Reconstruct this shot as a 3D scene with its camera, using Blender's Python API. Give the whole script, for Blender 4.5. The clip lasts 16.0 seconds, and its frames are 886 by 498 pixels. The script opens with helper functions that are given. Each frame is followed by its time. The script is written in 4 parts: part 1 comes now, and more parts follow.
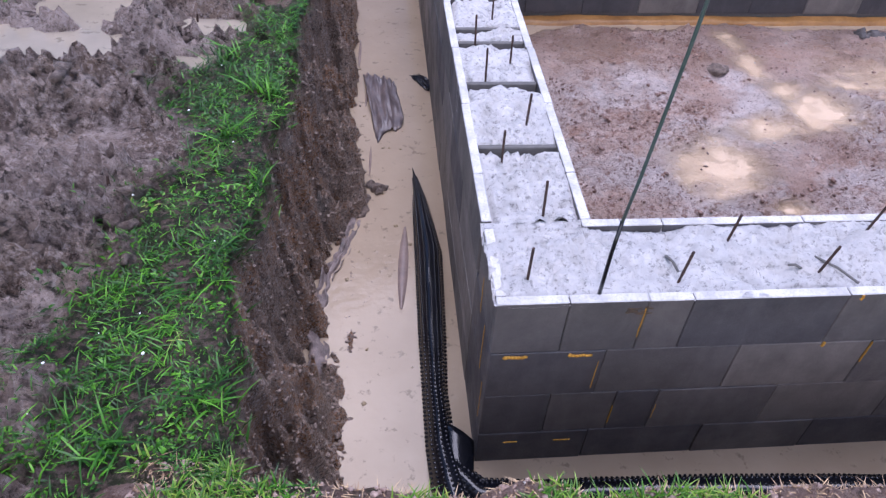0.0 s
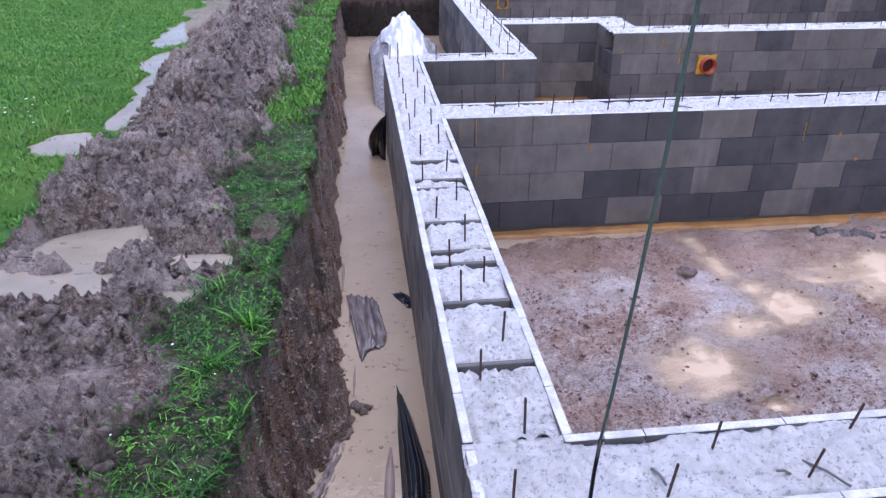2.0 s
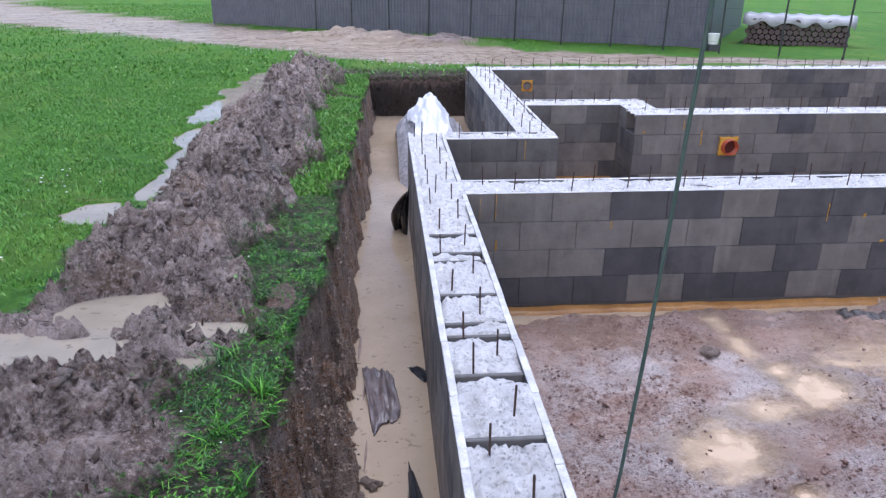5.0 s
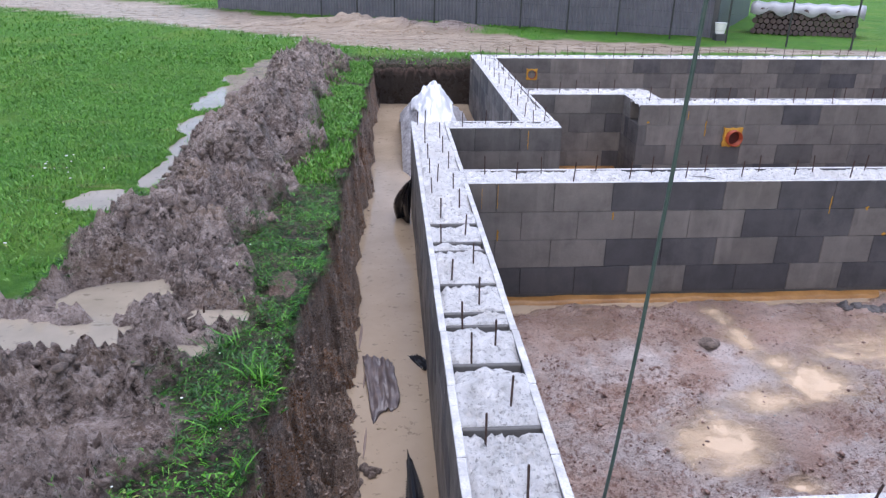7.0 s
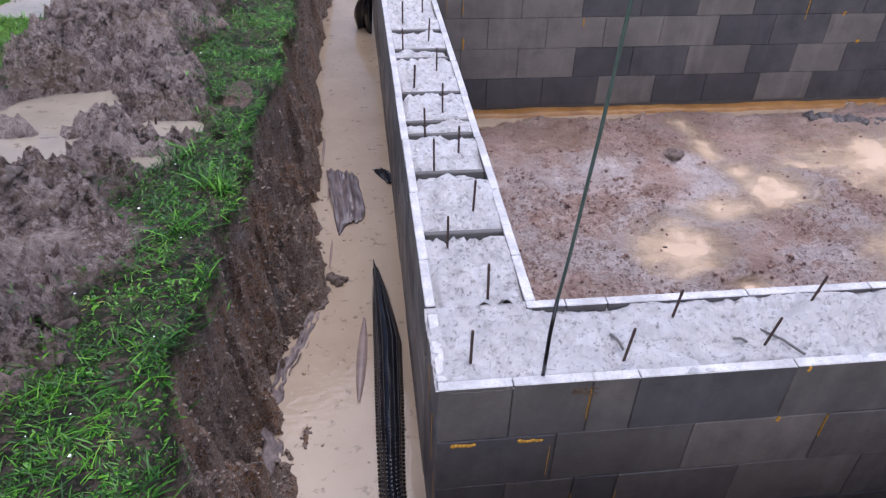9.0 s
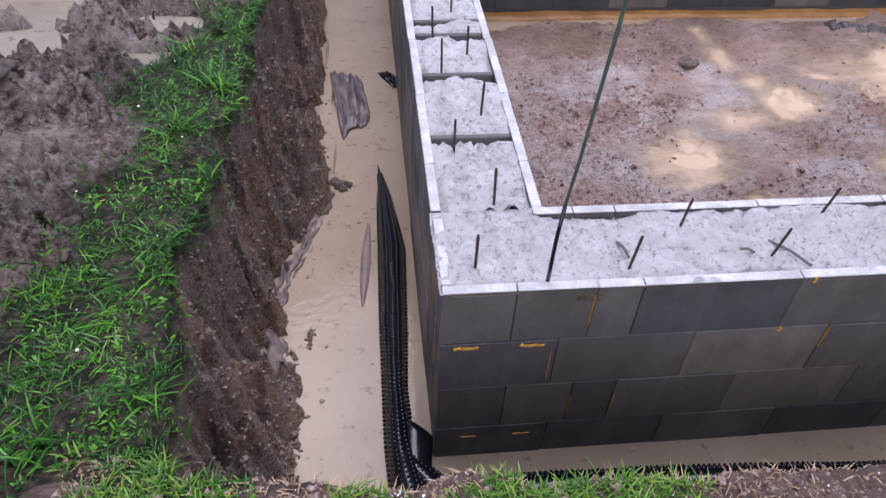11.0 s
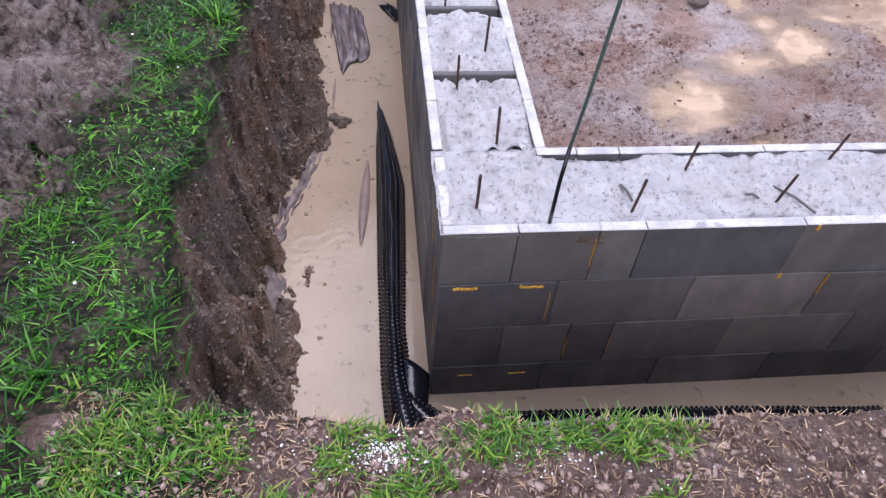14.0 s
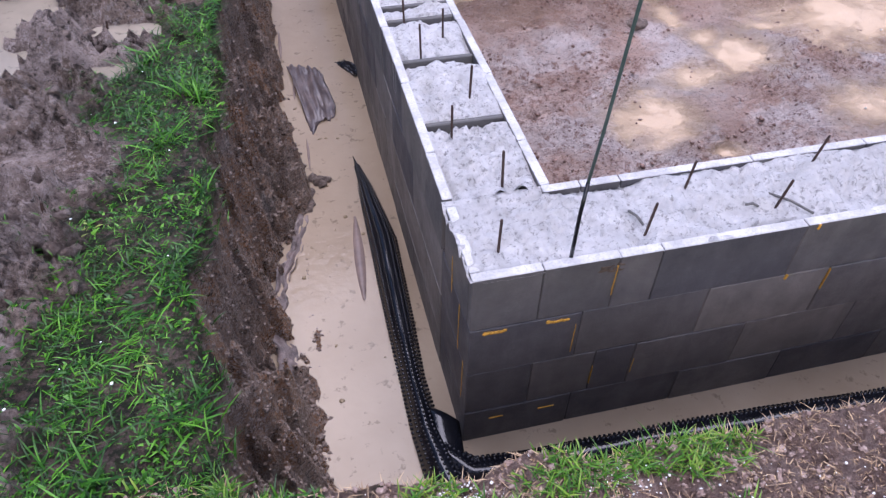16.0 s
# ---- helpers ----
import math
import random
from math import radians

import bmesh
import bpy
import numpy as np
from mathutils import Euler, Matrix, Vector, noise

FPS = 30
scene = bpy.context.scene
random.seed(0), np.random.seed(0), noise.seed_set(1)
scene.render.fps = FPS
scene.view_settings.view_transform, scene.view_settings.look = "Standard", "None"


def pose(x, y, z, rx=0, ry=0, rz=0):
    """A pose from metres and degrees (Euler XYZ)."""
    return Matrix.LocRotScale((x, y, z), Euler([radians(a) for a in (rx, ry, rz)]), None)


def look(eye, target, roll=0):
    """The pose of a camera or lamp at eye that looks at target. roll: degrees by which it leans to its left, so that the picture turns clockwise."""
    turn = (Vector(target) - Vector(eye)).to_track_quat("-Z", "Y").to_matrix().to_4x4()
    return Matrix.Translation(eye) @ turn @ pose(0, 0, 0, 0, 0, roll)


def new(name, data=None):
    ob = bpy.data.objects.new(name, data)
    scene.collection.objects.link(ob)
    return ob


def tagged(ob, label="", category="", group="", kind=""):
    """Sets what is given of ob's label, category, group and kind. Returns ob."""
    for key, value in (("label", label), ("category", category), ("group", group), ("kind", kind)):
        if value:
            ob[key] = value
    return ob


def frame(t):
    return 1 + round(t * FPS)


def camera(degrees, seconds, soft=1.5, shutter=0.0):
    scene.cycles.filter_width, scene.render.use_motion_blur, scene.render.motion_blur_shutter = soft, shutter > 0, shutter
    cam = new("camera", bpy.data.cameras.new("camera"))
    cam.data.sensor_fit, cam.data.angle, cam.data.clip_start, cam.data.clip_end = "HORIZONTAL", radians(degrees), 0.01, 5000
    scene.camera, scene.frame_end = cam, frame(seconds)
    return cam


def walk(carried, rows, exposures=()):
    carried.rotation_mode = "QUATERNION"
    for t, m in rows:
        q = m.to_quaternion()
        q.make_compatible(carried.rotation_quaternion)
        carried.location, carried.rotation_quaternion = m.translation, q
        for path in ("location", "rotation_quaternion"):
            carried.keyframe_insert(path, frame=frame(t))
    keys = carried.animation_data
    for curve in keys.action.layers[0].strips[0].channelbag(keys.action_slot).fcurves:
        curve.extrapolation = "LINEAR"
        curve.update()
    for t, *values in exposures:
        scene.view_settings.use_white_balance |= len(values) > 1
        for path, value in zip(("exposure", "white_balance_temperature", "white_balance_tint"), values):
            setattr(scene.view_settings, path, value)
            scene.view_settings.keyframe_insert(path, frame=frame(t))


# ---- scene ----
cam = camera(62.8, 16.0, 1.3)
PATH = [
    (0, (-0.335, -1.376, 1.577), (-0.161, 0.05, 0.185), 3.5),
    (0.5, (-0.307, -1.389, 1.635), (-0.131, 0.179, 0.406), -0.1),
    (1, (-0.296, -1.411, 1.651), (-0.084, 0.259, 0.57), 0.4),
    (1.5, (-0.281, -1.388, 1.649), (-0.047, 0.322, 0.639), 0.5),
    (2, (-0.29, -1.39, 1.651), (-0.071, 0.363, 0.713), 0.4),
    (2.5, (-0.306, -1.391, 1.65), (-0.103, 0.387, 0.756), 0.3),
    (3, (-0.314, -1.369, 1.632), (-0.121, 0.424, 0.769), 0.5),
    (3.5, (-0.3, -1.372, 1.634), (-0.093, 0.443, 0.818), 0.7),
    (4, (-0.28, -1.382, 1.634), (-0.074, 0.439, 0.833), 0.2),
    (4.5, (-0.263, -1.405, 1.645), (-0.084, 0.422, 0.851), -0.1),
    (4.7, (-0.25, -1.404, 1.627), (-0.085, 0.437, 0.863), 0.3),
    (6.8, (-0.22, -1.405, 1.63), (-0.085, 0.459, 0.917), 0.7),
    (7, (-0.219, -1.416, 1.645), (-0.075, 0.422, 0.868), 0.9),
    (7.5, (-0.216, -1.432, 1.664), (-0.026, 0.357, 0.791), 1.4),
    (8, (-0.192, -1.406, 1.604), (0.025, 0.337, 0.647), 1.3),
    (8.5, (-0.183, -1.403, 1.573), (0.039, 0.266, 0.493), 1.6),
    (9, (-0.186, -1.401, 1.556), (0.027, 0.19, 0.361), 1.8),
    (9.5, (-0.18, -1.405, 1.55), (0.019, 0.144, 0.301), 1.8),
    (10, (-0.19, -1.4, 1.534), (0.014, 0.103, 0.23), 2.4),
    (12.5, (-0.192, -1.383, 1.511), (-0.012, -0.003, 0.075), 3.4),
    (13, (-0.191, -1.379, 1.507), (-0.002, -0.019, 0.052), 3.8),
    (13.5, (-0.191, -1.379, 1.508), (-0.003, -0.043, 0.031), 4.1),
    (14, (-0.202, -1.375, 1.502), (-0.005, -0.061, 0.007), 4.7),
    (14.5, (-0.2, -1.381, 1.498), (-0.008, -0.071, -0.002), 4.6),
    (15, (-0.213, -1.37, 1.496), (-0.061, -0.036, 0.014), 2.5),
    (15.5, (-0.295, -1.344, 1.523), (-0.035, 0.023, 0.087), 2.6),
    (16, (-0.426, -1.33, 1.541), (-0.08, 0.034, 0.12), 1.1),
]
walk(cam, [(t, look(eye, target, roll)) for t, eye, target, roll in PATH], [(0.0, 0.94, 5950, 24), (1.5, 0.88, 5750, 23), (2.5, 0.86, 5700, 21), (3.5, 0.88, 5750, 18), (7.0, 0.88, 6150, 15), (9.0, 0.76, 6250, 20), (10.0, 0.72, 6300, 21), (12.5, 0.88, 6350, 22), (14.0, 0.94, 6350, 22), (16.0, 0.90, 6150, 24)])


# ---- light ----
world = bpy.data.worlds.new("overcast_sky")
scene.world = world
world.use_nodes = True
wn = world.node_tree.nodes
sky = wn.new("ShaderNodeTexSky")
sky.sky_type = "NISHITA"
sky.sun_disc = False
sky.sun_elevation = radians(38)
sky.sun_rotation = radians(200)
sky.air_density, sky.dust_density, sky.ozone_density = 1.0, 2.0, 2.5
world.node_tree.links.new(sky.outputs[0], wn["Background"].inputs[0])
wn["Background"].inputs[1].default_value = 0.11
sun_data = bpy.data.lights.new("sun", "SUN")
sun_data.energy, sun_data.angle, sun_data.color = 2.3, radians(55), (0.95, 0.95, 1.03)
sun = new("sun", sun_data)
sun.matrix_world = look((6, 12, 30), (2, 3, 0))

# ---- materials ----


def mat(name, build):
    m = bpy.data.materials.new(name)
    m.use_nodes = True
    nt = m.node_tree
    build(N(nt), nt.nodes["Principled BSDF"])
    return m


class N:
    """Short hand for making nodes."""

    def __init__(self, nt):
        self.nt = nt
        self.geo = nt.nodes.new("ShaderNodeNewGeometry").outputs["Position"]

    def link(self, a, b):
        self.nt.links.new(a, b)

    def put(self, sock, v):
        if isinstance(v, bpy.types.NodeSocket):
            self.link(v, sock)
        elif isinstance(v, tuple) and len(v) == 3 and sock.type == "RGBA":
            sock.default_value = (*v, 1)
        else:
            sock.default_value = v

    def noise(self, scale, detail=6, rough=0.6, stretch=None, dist=0.0):
        n = self.nt.nodes.new("ShaderNodeTexNoise")
        n.inputs["Scale"].default_value, n.inputs["Detail"].default_value = scale, detail
        n.inputs["Roughness"].default_value, n.inputs["Distortion"].default_value = rough, dist
        v = self.geo
        if stretch:
            mp = self.nt.nodes.new("ShaderNodeMapping")
            mp.inputs["Scale"].default_value = stretch
            self.link(v, mp.inputs[0])
            v = mp.outputs[0]
        self.link(v, n.inputs["Vector"])
        return n.outputs[0]

    def ramp(self, fac, *stops):
        n = self.nt.nodes.new("ShaderNodeValToRGB")
        el = n.color_ramp.elements
        while len(el) < len(stops):
            el.new(0.5)
        for e, (p, c) in zip(el, stops):
            e.position = p
            e.color = (c, c, c, 1) if isinstance(c, (int, float)) else (*c, 1)
        self.link(fac, n.inputs[0])
        return n.outputs[0]

    def mix(self, fac, a, b, blend="MIX"):
        n = self.nt.nodes.new("ShaderNodeMix")
        n.data_type, n.blend_type = "RGBA", blend
        self.put(n.inputs[0], fac)
        self.put(n.inputs[6], a)
        self.put(n.inputs[7], b)
        return n.outputs[2]

    def math(self, op, a, b=0.0):
        n = self.nt.nodes.new("ShaderNodeMath")
        n.operation = op
        self.put(n.inputs[0], a)
        self.put(n.inputs[1], b)
        return n.outputs[0]

    def attr(self, name):
        n = self.nt.nodes.new("ShaderNodeAttribute")
        n.attribute_name = name
        return n.outputs["Fac"]

    def rand(self):
        return self.nt.nodes.new("ShaderNodeObjectInfo").outputs["Random"]

    def island(self):
        return self.nt.nodes.new("ShaderNodeNewGeometry").outputs["Random Per Island"]

    def bump(self, bsdf, height, strength=0.5, dist=0.01):
        n = self.nt.nodes.new("ShaderNodeBump")
        n.inputs["Strength"].default_value, n.inputs["Distance"].default_value = strength, dist
        self.link(height, n.inputs["Height"])
        self.link(n.outputs[0], bsdf.inputs["Normal"])


def ground_build(n, b):
    mid, fine = n.noise(9, 6), n.noise(70, 8, 0.75)
    crumb = n.noise(30, 9, 0.78, None, 0.2)
    grit = n.noise(110, 5, 0.7)
    # trodden pinkish soil
    soil = n.mix(n.ramp(mid, (0.35, 0), (0.65, 1)), (0.17, 0.105, 0.082), (0.29, 0.20, 0.165))
    soil = n.mix(n.ramp(crumb, (0.50, 0.0), (0.62, 0.7)), soil, (0.40, 0.30, 0.255))
    # low crumb hollows carry painted crevice shade on top of the soil colour
    soil = n.mix(n.ramp(crumb, (0.38, 0.8), (0.46, 0.0)), soil, (0.05, 0.030, 0.022))
    # turf base nearly black: shade between the blades is in its colour
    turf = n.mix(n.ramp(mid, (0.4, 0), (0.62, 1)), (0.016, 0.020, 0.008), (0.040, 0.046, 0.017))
    meadow = n.mix(n.ramp(mid, (0.4, 0), (0.62, 1)), (0.060, 0.190, 0.016), (0.100, 0.260, 0.028))
    meadow = n.mix(n.ramp(n.noise(0.9, 5, 0.6, (1, 0.6, 1)), (0.46, 0), (0.66, 0.7)), meadow, (0.155, 0.275, 0.035))
    meadow = n.mix(n.ramp(n.noise(1.7, 6, 0.65, (0.7, 1.6, 1)), (0.60, 0), (0.70, 0.6)), meadow, (0.22, 0.20, 0.075))
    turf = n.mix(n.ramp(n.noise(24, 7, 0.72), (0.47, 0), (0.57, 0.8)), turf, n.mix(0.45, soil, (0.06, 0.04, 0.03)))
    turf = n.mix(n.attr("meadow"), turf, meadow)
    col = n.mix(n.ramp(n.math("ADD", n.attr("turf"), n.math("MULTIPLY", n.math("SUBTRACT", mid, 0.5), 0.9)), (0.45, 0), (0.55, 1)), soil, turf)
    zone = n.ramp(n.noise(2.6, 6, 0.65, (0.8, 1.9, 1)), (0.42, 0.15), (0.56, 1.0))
    # wet spoil: smeared clay, pale where it is skimmed, pit shade painted near-black
    clay = n.mix(n.ramp(n.noise(3.4, 7, 0.65, (0.8, 2.0, 1)), (0.36, 0), (0.64, 1)), (0.19, 0.142, 0.122), (0.53, 0.43, 0.385))
    clay = n.mix(n.ramp(n.noise(1.5, 5, 0.6, (0.7, 1.8, 1)), (0.52, 0), (0.64, 0.55)), clay, (0.25, 0.165, 0.105))
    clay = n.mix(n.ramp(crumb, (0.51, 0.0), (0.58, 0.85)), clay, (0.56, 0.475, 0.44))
    # shade of the pits and hollows is put into the clay colour here
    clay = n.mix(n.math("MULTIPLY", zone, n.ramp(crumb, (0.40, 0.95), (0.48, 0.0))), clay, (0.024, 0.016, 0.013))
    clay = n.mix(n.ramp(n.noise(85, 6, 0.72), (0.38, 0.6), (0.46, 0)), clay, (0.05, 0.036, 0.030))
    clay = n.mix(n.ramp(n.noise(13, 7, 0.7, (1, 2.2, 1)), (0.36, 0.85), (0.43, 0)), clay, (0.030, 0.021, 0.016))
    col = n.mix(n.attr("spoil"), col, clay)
    # cut bank of the trench: dark earth with rusty patches and pale crumbs
    bank = n.mix(n.ramp(n.noise(7, 6, 0.65, (1, 1, 2.5)), (0.35, 0), (0.66, 1)), (0.15, 0.098, 0.070), (0.39, 0.272, 0.200))
    bank = n.mix(n.ramp(n.noise(3.2, 6, 0.65), (0.47, 0), (0.58, 0.75)), bank, (0.38, 0.185, 0.080))
    bank = n.mix(n.ramp(n.noise(5.1, 5, 0.6), (0.60, 0), (0.68, 0.7)), bank, (0.26, 0.245, 0.225))
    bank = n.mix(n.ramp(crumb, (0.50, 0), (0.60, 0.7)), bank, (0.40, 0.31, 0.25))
    # near-black specks paint crevice shade into the earth colour
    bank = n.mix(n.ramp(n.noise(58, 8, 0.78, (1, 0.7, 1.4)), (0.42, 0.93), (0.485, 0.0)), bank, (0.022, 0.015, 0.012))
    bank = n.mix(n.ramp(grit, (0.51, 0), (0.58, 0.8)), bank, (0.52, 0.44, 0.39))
    # bank colour goes nearly black at the trench's far end
    bank = n.mix(n.attr("dark_end"), bank, n.mix(mid, (0.020, 0.015, 0.012), (0.06, 0.044, 0.034)))
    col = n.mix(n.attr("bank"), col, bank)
    # floor inside the walls: red-brown mud, trodden rough in places, skimmed with silt in others
    mud = n.mix(n.ramp(n.noise(3.1, 7, 0.7), (0.36, 0), (0.64, 1)), (0.55, 0.365, 0.29), (0.70, 0.545, 0.475))
    # pale patches on the near floor: wet sheen painted into the mud colour
    mud = n.mix(n.ramp(n.noise(1.9, 8, 0.74), (0.44, 0), (0.56, 0.85)), mud, n.mix(n.attr("wet_sheen"), (0.44, 0.295, 0.22), (0.80, 0.715, 0.685)))
    mud = n.mix(n.math("MULTIPLY", n.attr("rough"), n.ramp(n.noise(26, 8, 0.78), (0.40, 0.9), (0.52, 0))), mud, (0.28, 0.145, 0.108))
    mud = n.mix(n.ramp(n.noise(58, 7, 0.74), (0.38, 0.8), (0.445, 0)), mud, (0.17, 0.098, 0.075))
    silt = n.ramp(n.math("ADD", n.attr("silt"), n.math("MULTIPLY", n.math("SUBTRACT", n.noise(9, 9, 0.78), 0.5), 0.8)), (0.10, 0), (0.90, 0.95))
    mud = n.mix(silt, mud, (0.60, 0.445, 0.30))
    col = n.mix(n.attr("inside"), col, mud)
    # sandy track
    sand = n.mix(n.ramp(n.noise(2.0, 6, 0.65, (0.35, 1.6, 1)), (0.35, 0), (0.7, 1)), (0.36, 0.27, 0.19), (0.62, 0.52, 0.42))
    col = n.mix(n.attr("track"), col, sand)
    n.put(b.inputs["Base Color"], col)
    wet = n.ramp(n.noise(5, 6, 0.7), (0.38, 0.16), (0.62, 0.50))
    rough = n.mix(n.attr("turf"), wet, (0.9, 0.9, 0.9))
    pool = n.math("MULTIPLY", n.ramp(n.math("ADD", n.attr("silt"), n.math("MULTIPLY", n.math("SUBTRACT", n.noise(6, 7, 0.7), 0.5), 0.7)), (0.45, 0), (1.0, 1)), n.attr("inside"))
    n.put(b.inputs["Roughness"], n.mix(pool, rough, (0.20, 0.20, 0.20)))
    n.put(b.inputs["Specular IOR Level"], n.math("ADD", 0.28, n.math("MULTIPLY", n.attr("inside"), 0.1)))
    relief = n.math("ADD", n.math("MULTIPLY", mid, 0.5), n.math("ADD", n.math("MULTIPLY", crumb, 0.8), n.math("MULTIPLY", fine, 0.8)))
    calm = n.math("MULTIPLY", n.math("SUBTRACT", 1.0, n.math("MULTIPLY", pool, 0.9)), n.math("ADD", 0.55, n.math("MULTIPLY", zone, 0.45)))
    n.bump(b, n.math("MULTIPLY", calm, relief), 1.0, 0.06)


GROUND = mat("wet_ground", ground_build)


def block_build(lo, hi):
    def f(n, b):
        fine, mid = n.noise(140, 6, 0.75), n.noise(4.2, 7, 0.68)
        col = n.mix(n.rand(), lo, hi)
        col = n.mix(n.ramp(fine, (0.35, 0.30), (0.6, 0)), col, tuple(0.5 * v for v in lo))
        col = n.mix(n.ramp(mid, (0.40, 0), (0.66, 0.75)), col, tuple(0.66 * v for v in lo))
        col = n.mix(n.ramp(n.noise(7, 5, 0.6, (1, 1, 0.16)), (0.52, 0), (0.7, 0.30)), col, tuple(1.5 * v for v in hi))
        n.put(b.inputs["Base Color"], col)
        n.put(b.inputs["Roughness"], n.ramp(mid, (0.3, 0.40), (0.7, 0.80)))
        n.bump(b, n.math("ADD", fine, n.math("MULTIPLY", mid, 0.5)), 0.45, 0.005)
    return f


PALE_BLOCK = mat("pale_concrete_block", block_build((0.150, 0.138, 0.128), (0.205, 0.188, 0.174)))
MID_BLOCK = mat("grey_concrete_block", block_build((0.100, 0.095, 0.094), (0.140, 0.131, 0.126)))
DARK_BLOCK = mat("dark_concrete_block", block_build((0.068, 0.067, 0.074), (0.098, 0.095, 0.100)))


def rim_build(n, b):
    fine, mid = n.noise(110, 6, 0.75), n.noise(10, 5)
    col = n.mix(n.ramp(mid, (0.35, 0), (0.7, 1)), (0.38, 0.375, 0.37), (0.66, 0.655, 0.655))
    col = n.mix(n.ramp(fine, (0.33, 0.7), (0.5, 0)), col, (0.22, 0.22, 0.22))
    n.put(b.inputs["Base Color"], col)
    n.put(b.inputs["Roughness"], 0.6)
    n.bump(b, fine, 0.5, 0.004)


RIM = mat("concrete_rim", rim_build)


def fill_build(n, b):
    fine, mid = n.noise(75, 8, 0.75), n.noise(14, 6, 0.65)
    col = n.mix(n.ramp(mid, (0.36, 0), (0.62, 1)), (0.60, 0.595, 0.59), (0.80, 0.795, 0.795))
    col = n.mix(n.ramp(n.noise(46, 8, 0.78), (0.40, 0.85), (0.46, 0)), col, (0.26, 0.255, 0.25))
    col = n.mix(n.ramp(n.noise(1.7, 6, 0.6), (0.55, 0), (0.66, 0.35)), col, (0.62, 0.57, 0.50))
    col = n.mix(n.ramp(n.noise(3.5, 5, 0.6), (0.5, 0), (0.66, 0.4)), col, (0.56, 0.555, 0.55))
    n.put(b.inputs["Base Color"], col)
    n.put(b.inputs["Roughness"], n.ramp(n.noise(4, 4), (0.4, 0.22), (0.65, 0.6)))
    n.bump(b, n.math("ADD", n.noise(32, 7, 0.75), n.math("MULTIPLY", fine, 0.6)), 1.0, 0.022)


FILL = mat("wet_concrete_fill", fill_build)


def water_build(colour_a, colour_b, rough=0.06, ripple=0.25):
    def f(n, b):
        col = n.mix(n.ramp(n.noise(1.6, 5, 0.6), (0.35, 0), (0.7, 1)), colour_a, colour_b)
        col = n.mix(n.ramp(n.noise(19, 4, 0.6), (0.61, 0), (0.69, 0.7)), col, tuple(0.55 * v for v in colour_a))
        n.put(b.inputs["Base Color"], col)
        n.put(b.inputs["Roughness"], rough)
        n.put(b.inputs["IOR"], 1.33)
        n.bump(b, n.noise(26, 3, 0.5), ripple, 0.006)
    return f


WEB = mat("block_web", lambda n, s: (n.put(s.inputs["Base Color"], n.mix(n.noise(30, 6, 0.7), (0.055, 0.053, 0.052), (0.15, 0.145, 0.14))), n.put(s.inputs["Roughness"], 0.7)))
TRENCH_WATER = mat("muddy_trench_water", water_build((0.29, 0.222, 0.152), (0.37, 0.293, 0.21)))
OCHRE_WATER = mat("ochre_water", water_build((0.48, 0.355, 0.24), (0.56, 0.43, 0.305)))
PUDDLE_WATER = mat("puddle_water", water_build((0.25, 0.215, 0.165), (0.36, 0.31, 0.245), 0.03, 0.10))


def simple(name, a, b_, scale=20, rough=0.6, metal=0.0, bump=0.3, dist=0.004, isl=False):
    def f(n, b):
        fac = n.island() if isl else n.ramp(n.noise(scale, 6, 0.65), (0.33, 0), (0.68, 1))
        n.put(b.inputs["Base Color"], n.mix(fac, a, b_))
        n.put(b.inputs["Roughness"], rough)
        n.put(b.inputs["Metallic"], metal)
        if bump:
            n.bump(b, n.noise(scale * 3, 6, 0.7), bump, dist)
    return mat(name, f)


STEEL = simple("rusted_steel", (0.045, 0.030, 0.028), (0.10, 0.058, 0.045), 60, 0.6, 0.5)
BLACK_PLASTIC = simple("black_plastic", (0.003, 0.003, 0.005), (0.009, 0.010, 0.014), 15, 0.14, 0, 0.15)
ORANGE = simple("orange_pipe", (0.30, 0.045, 0.015), (0.42, 0.075, 0.02), 15, 0.35)
DARK_RED = simple("shaded_pipe_bore", (0.05, 0.008, 0.006), (0.09, 0.015, 0.01), 15, 0.5)
YELLOW_FOAM = simple("yellow_foam", (0.42, 0.20, 0.02), (0.60, 0.34, 0.05), 60, 0.8)
GREEN_ROD = simple("grey_green_rod", (0.045, 0.075, 0.068), (0.075, 0.11, 0.10), 30, 0.4)

# ---- helpers for meshes ----


def part(name, bm, material, parent=None, label="", smooth=False):
    me = bpy.data.meshes.new(name)
    bm.to_mesh(me)
    bm.free()
    if smooth:
        me.shade_smooth()
    me.materials.append(material)
    ob = new(name, me)
    ob.parent = parent
    if label:
        ob["label"] = label
    return ob


def box(bm, x0, x1, y0, y1, z0, z1, bevel=0.0):
    vs = [bm.verts.new((x, y, z)) for z in (z0, z1) for y in (y0, y1) for x in (x0, x1)]
    fs = [bm.faces.new([vs[i] for i in q]) for q in ((0, 2, 3, 1), (4, 5, 7, 6), (0, 1, 5, 4), (2, 6, 7, 3), (0, 4, 6, 2), (1, 3, 7, 5))]
    if bevel:
        es = list({e for f in fs for e in f.edges})
        bmesh.ops.bevel(bm, geom=es, offset=bevel, segments=1, affect="EDGES")


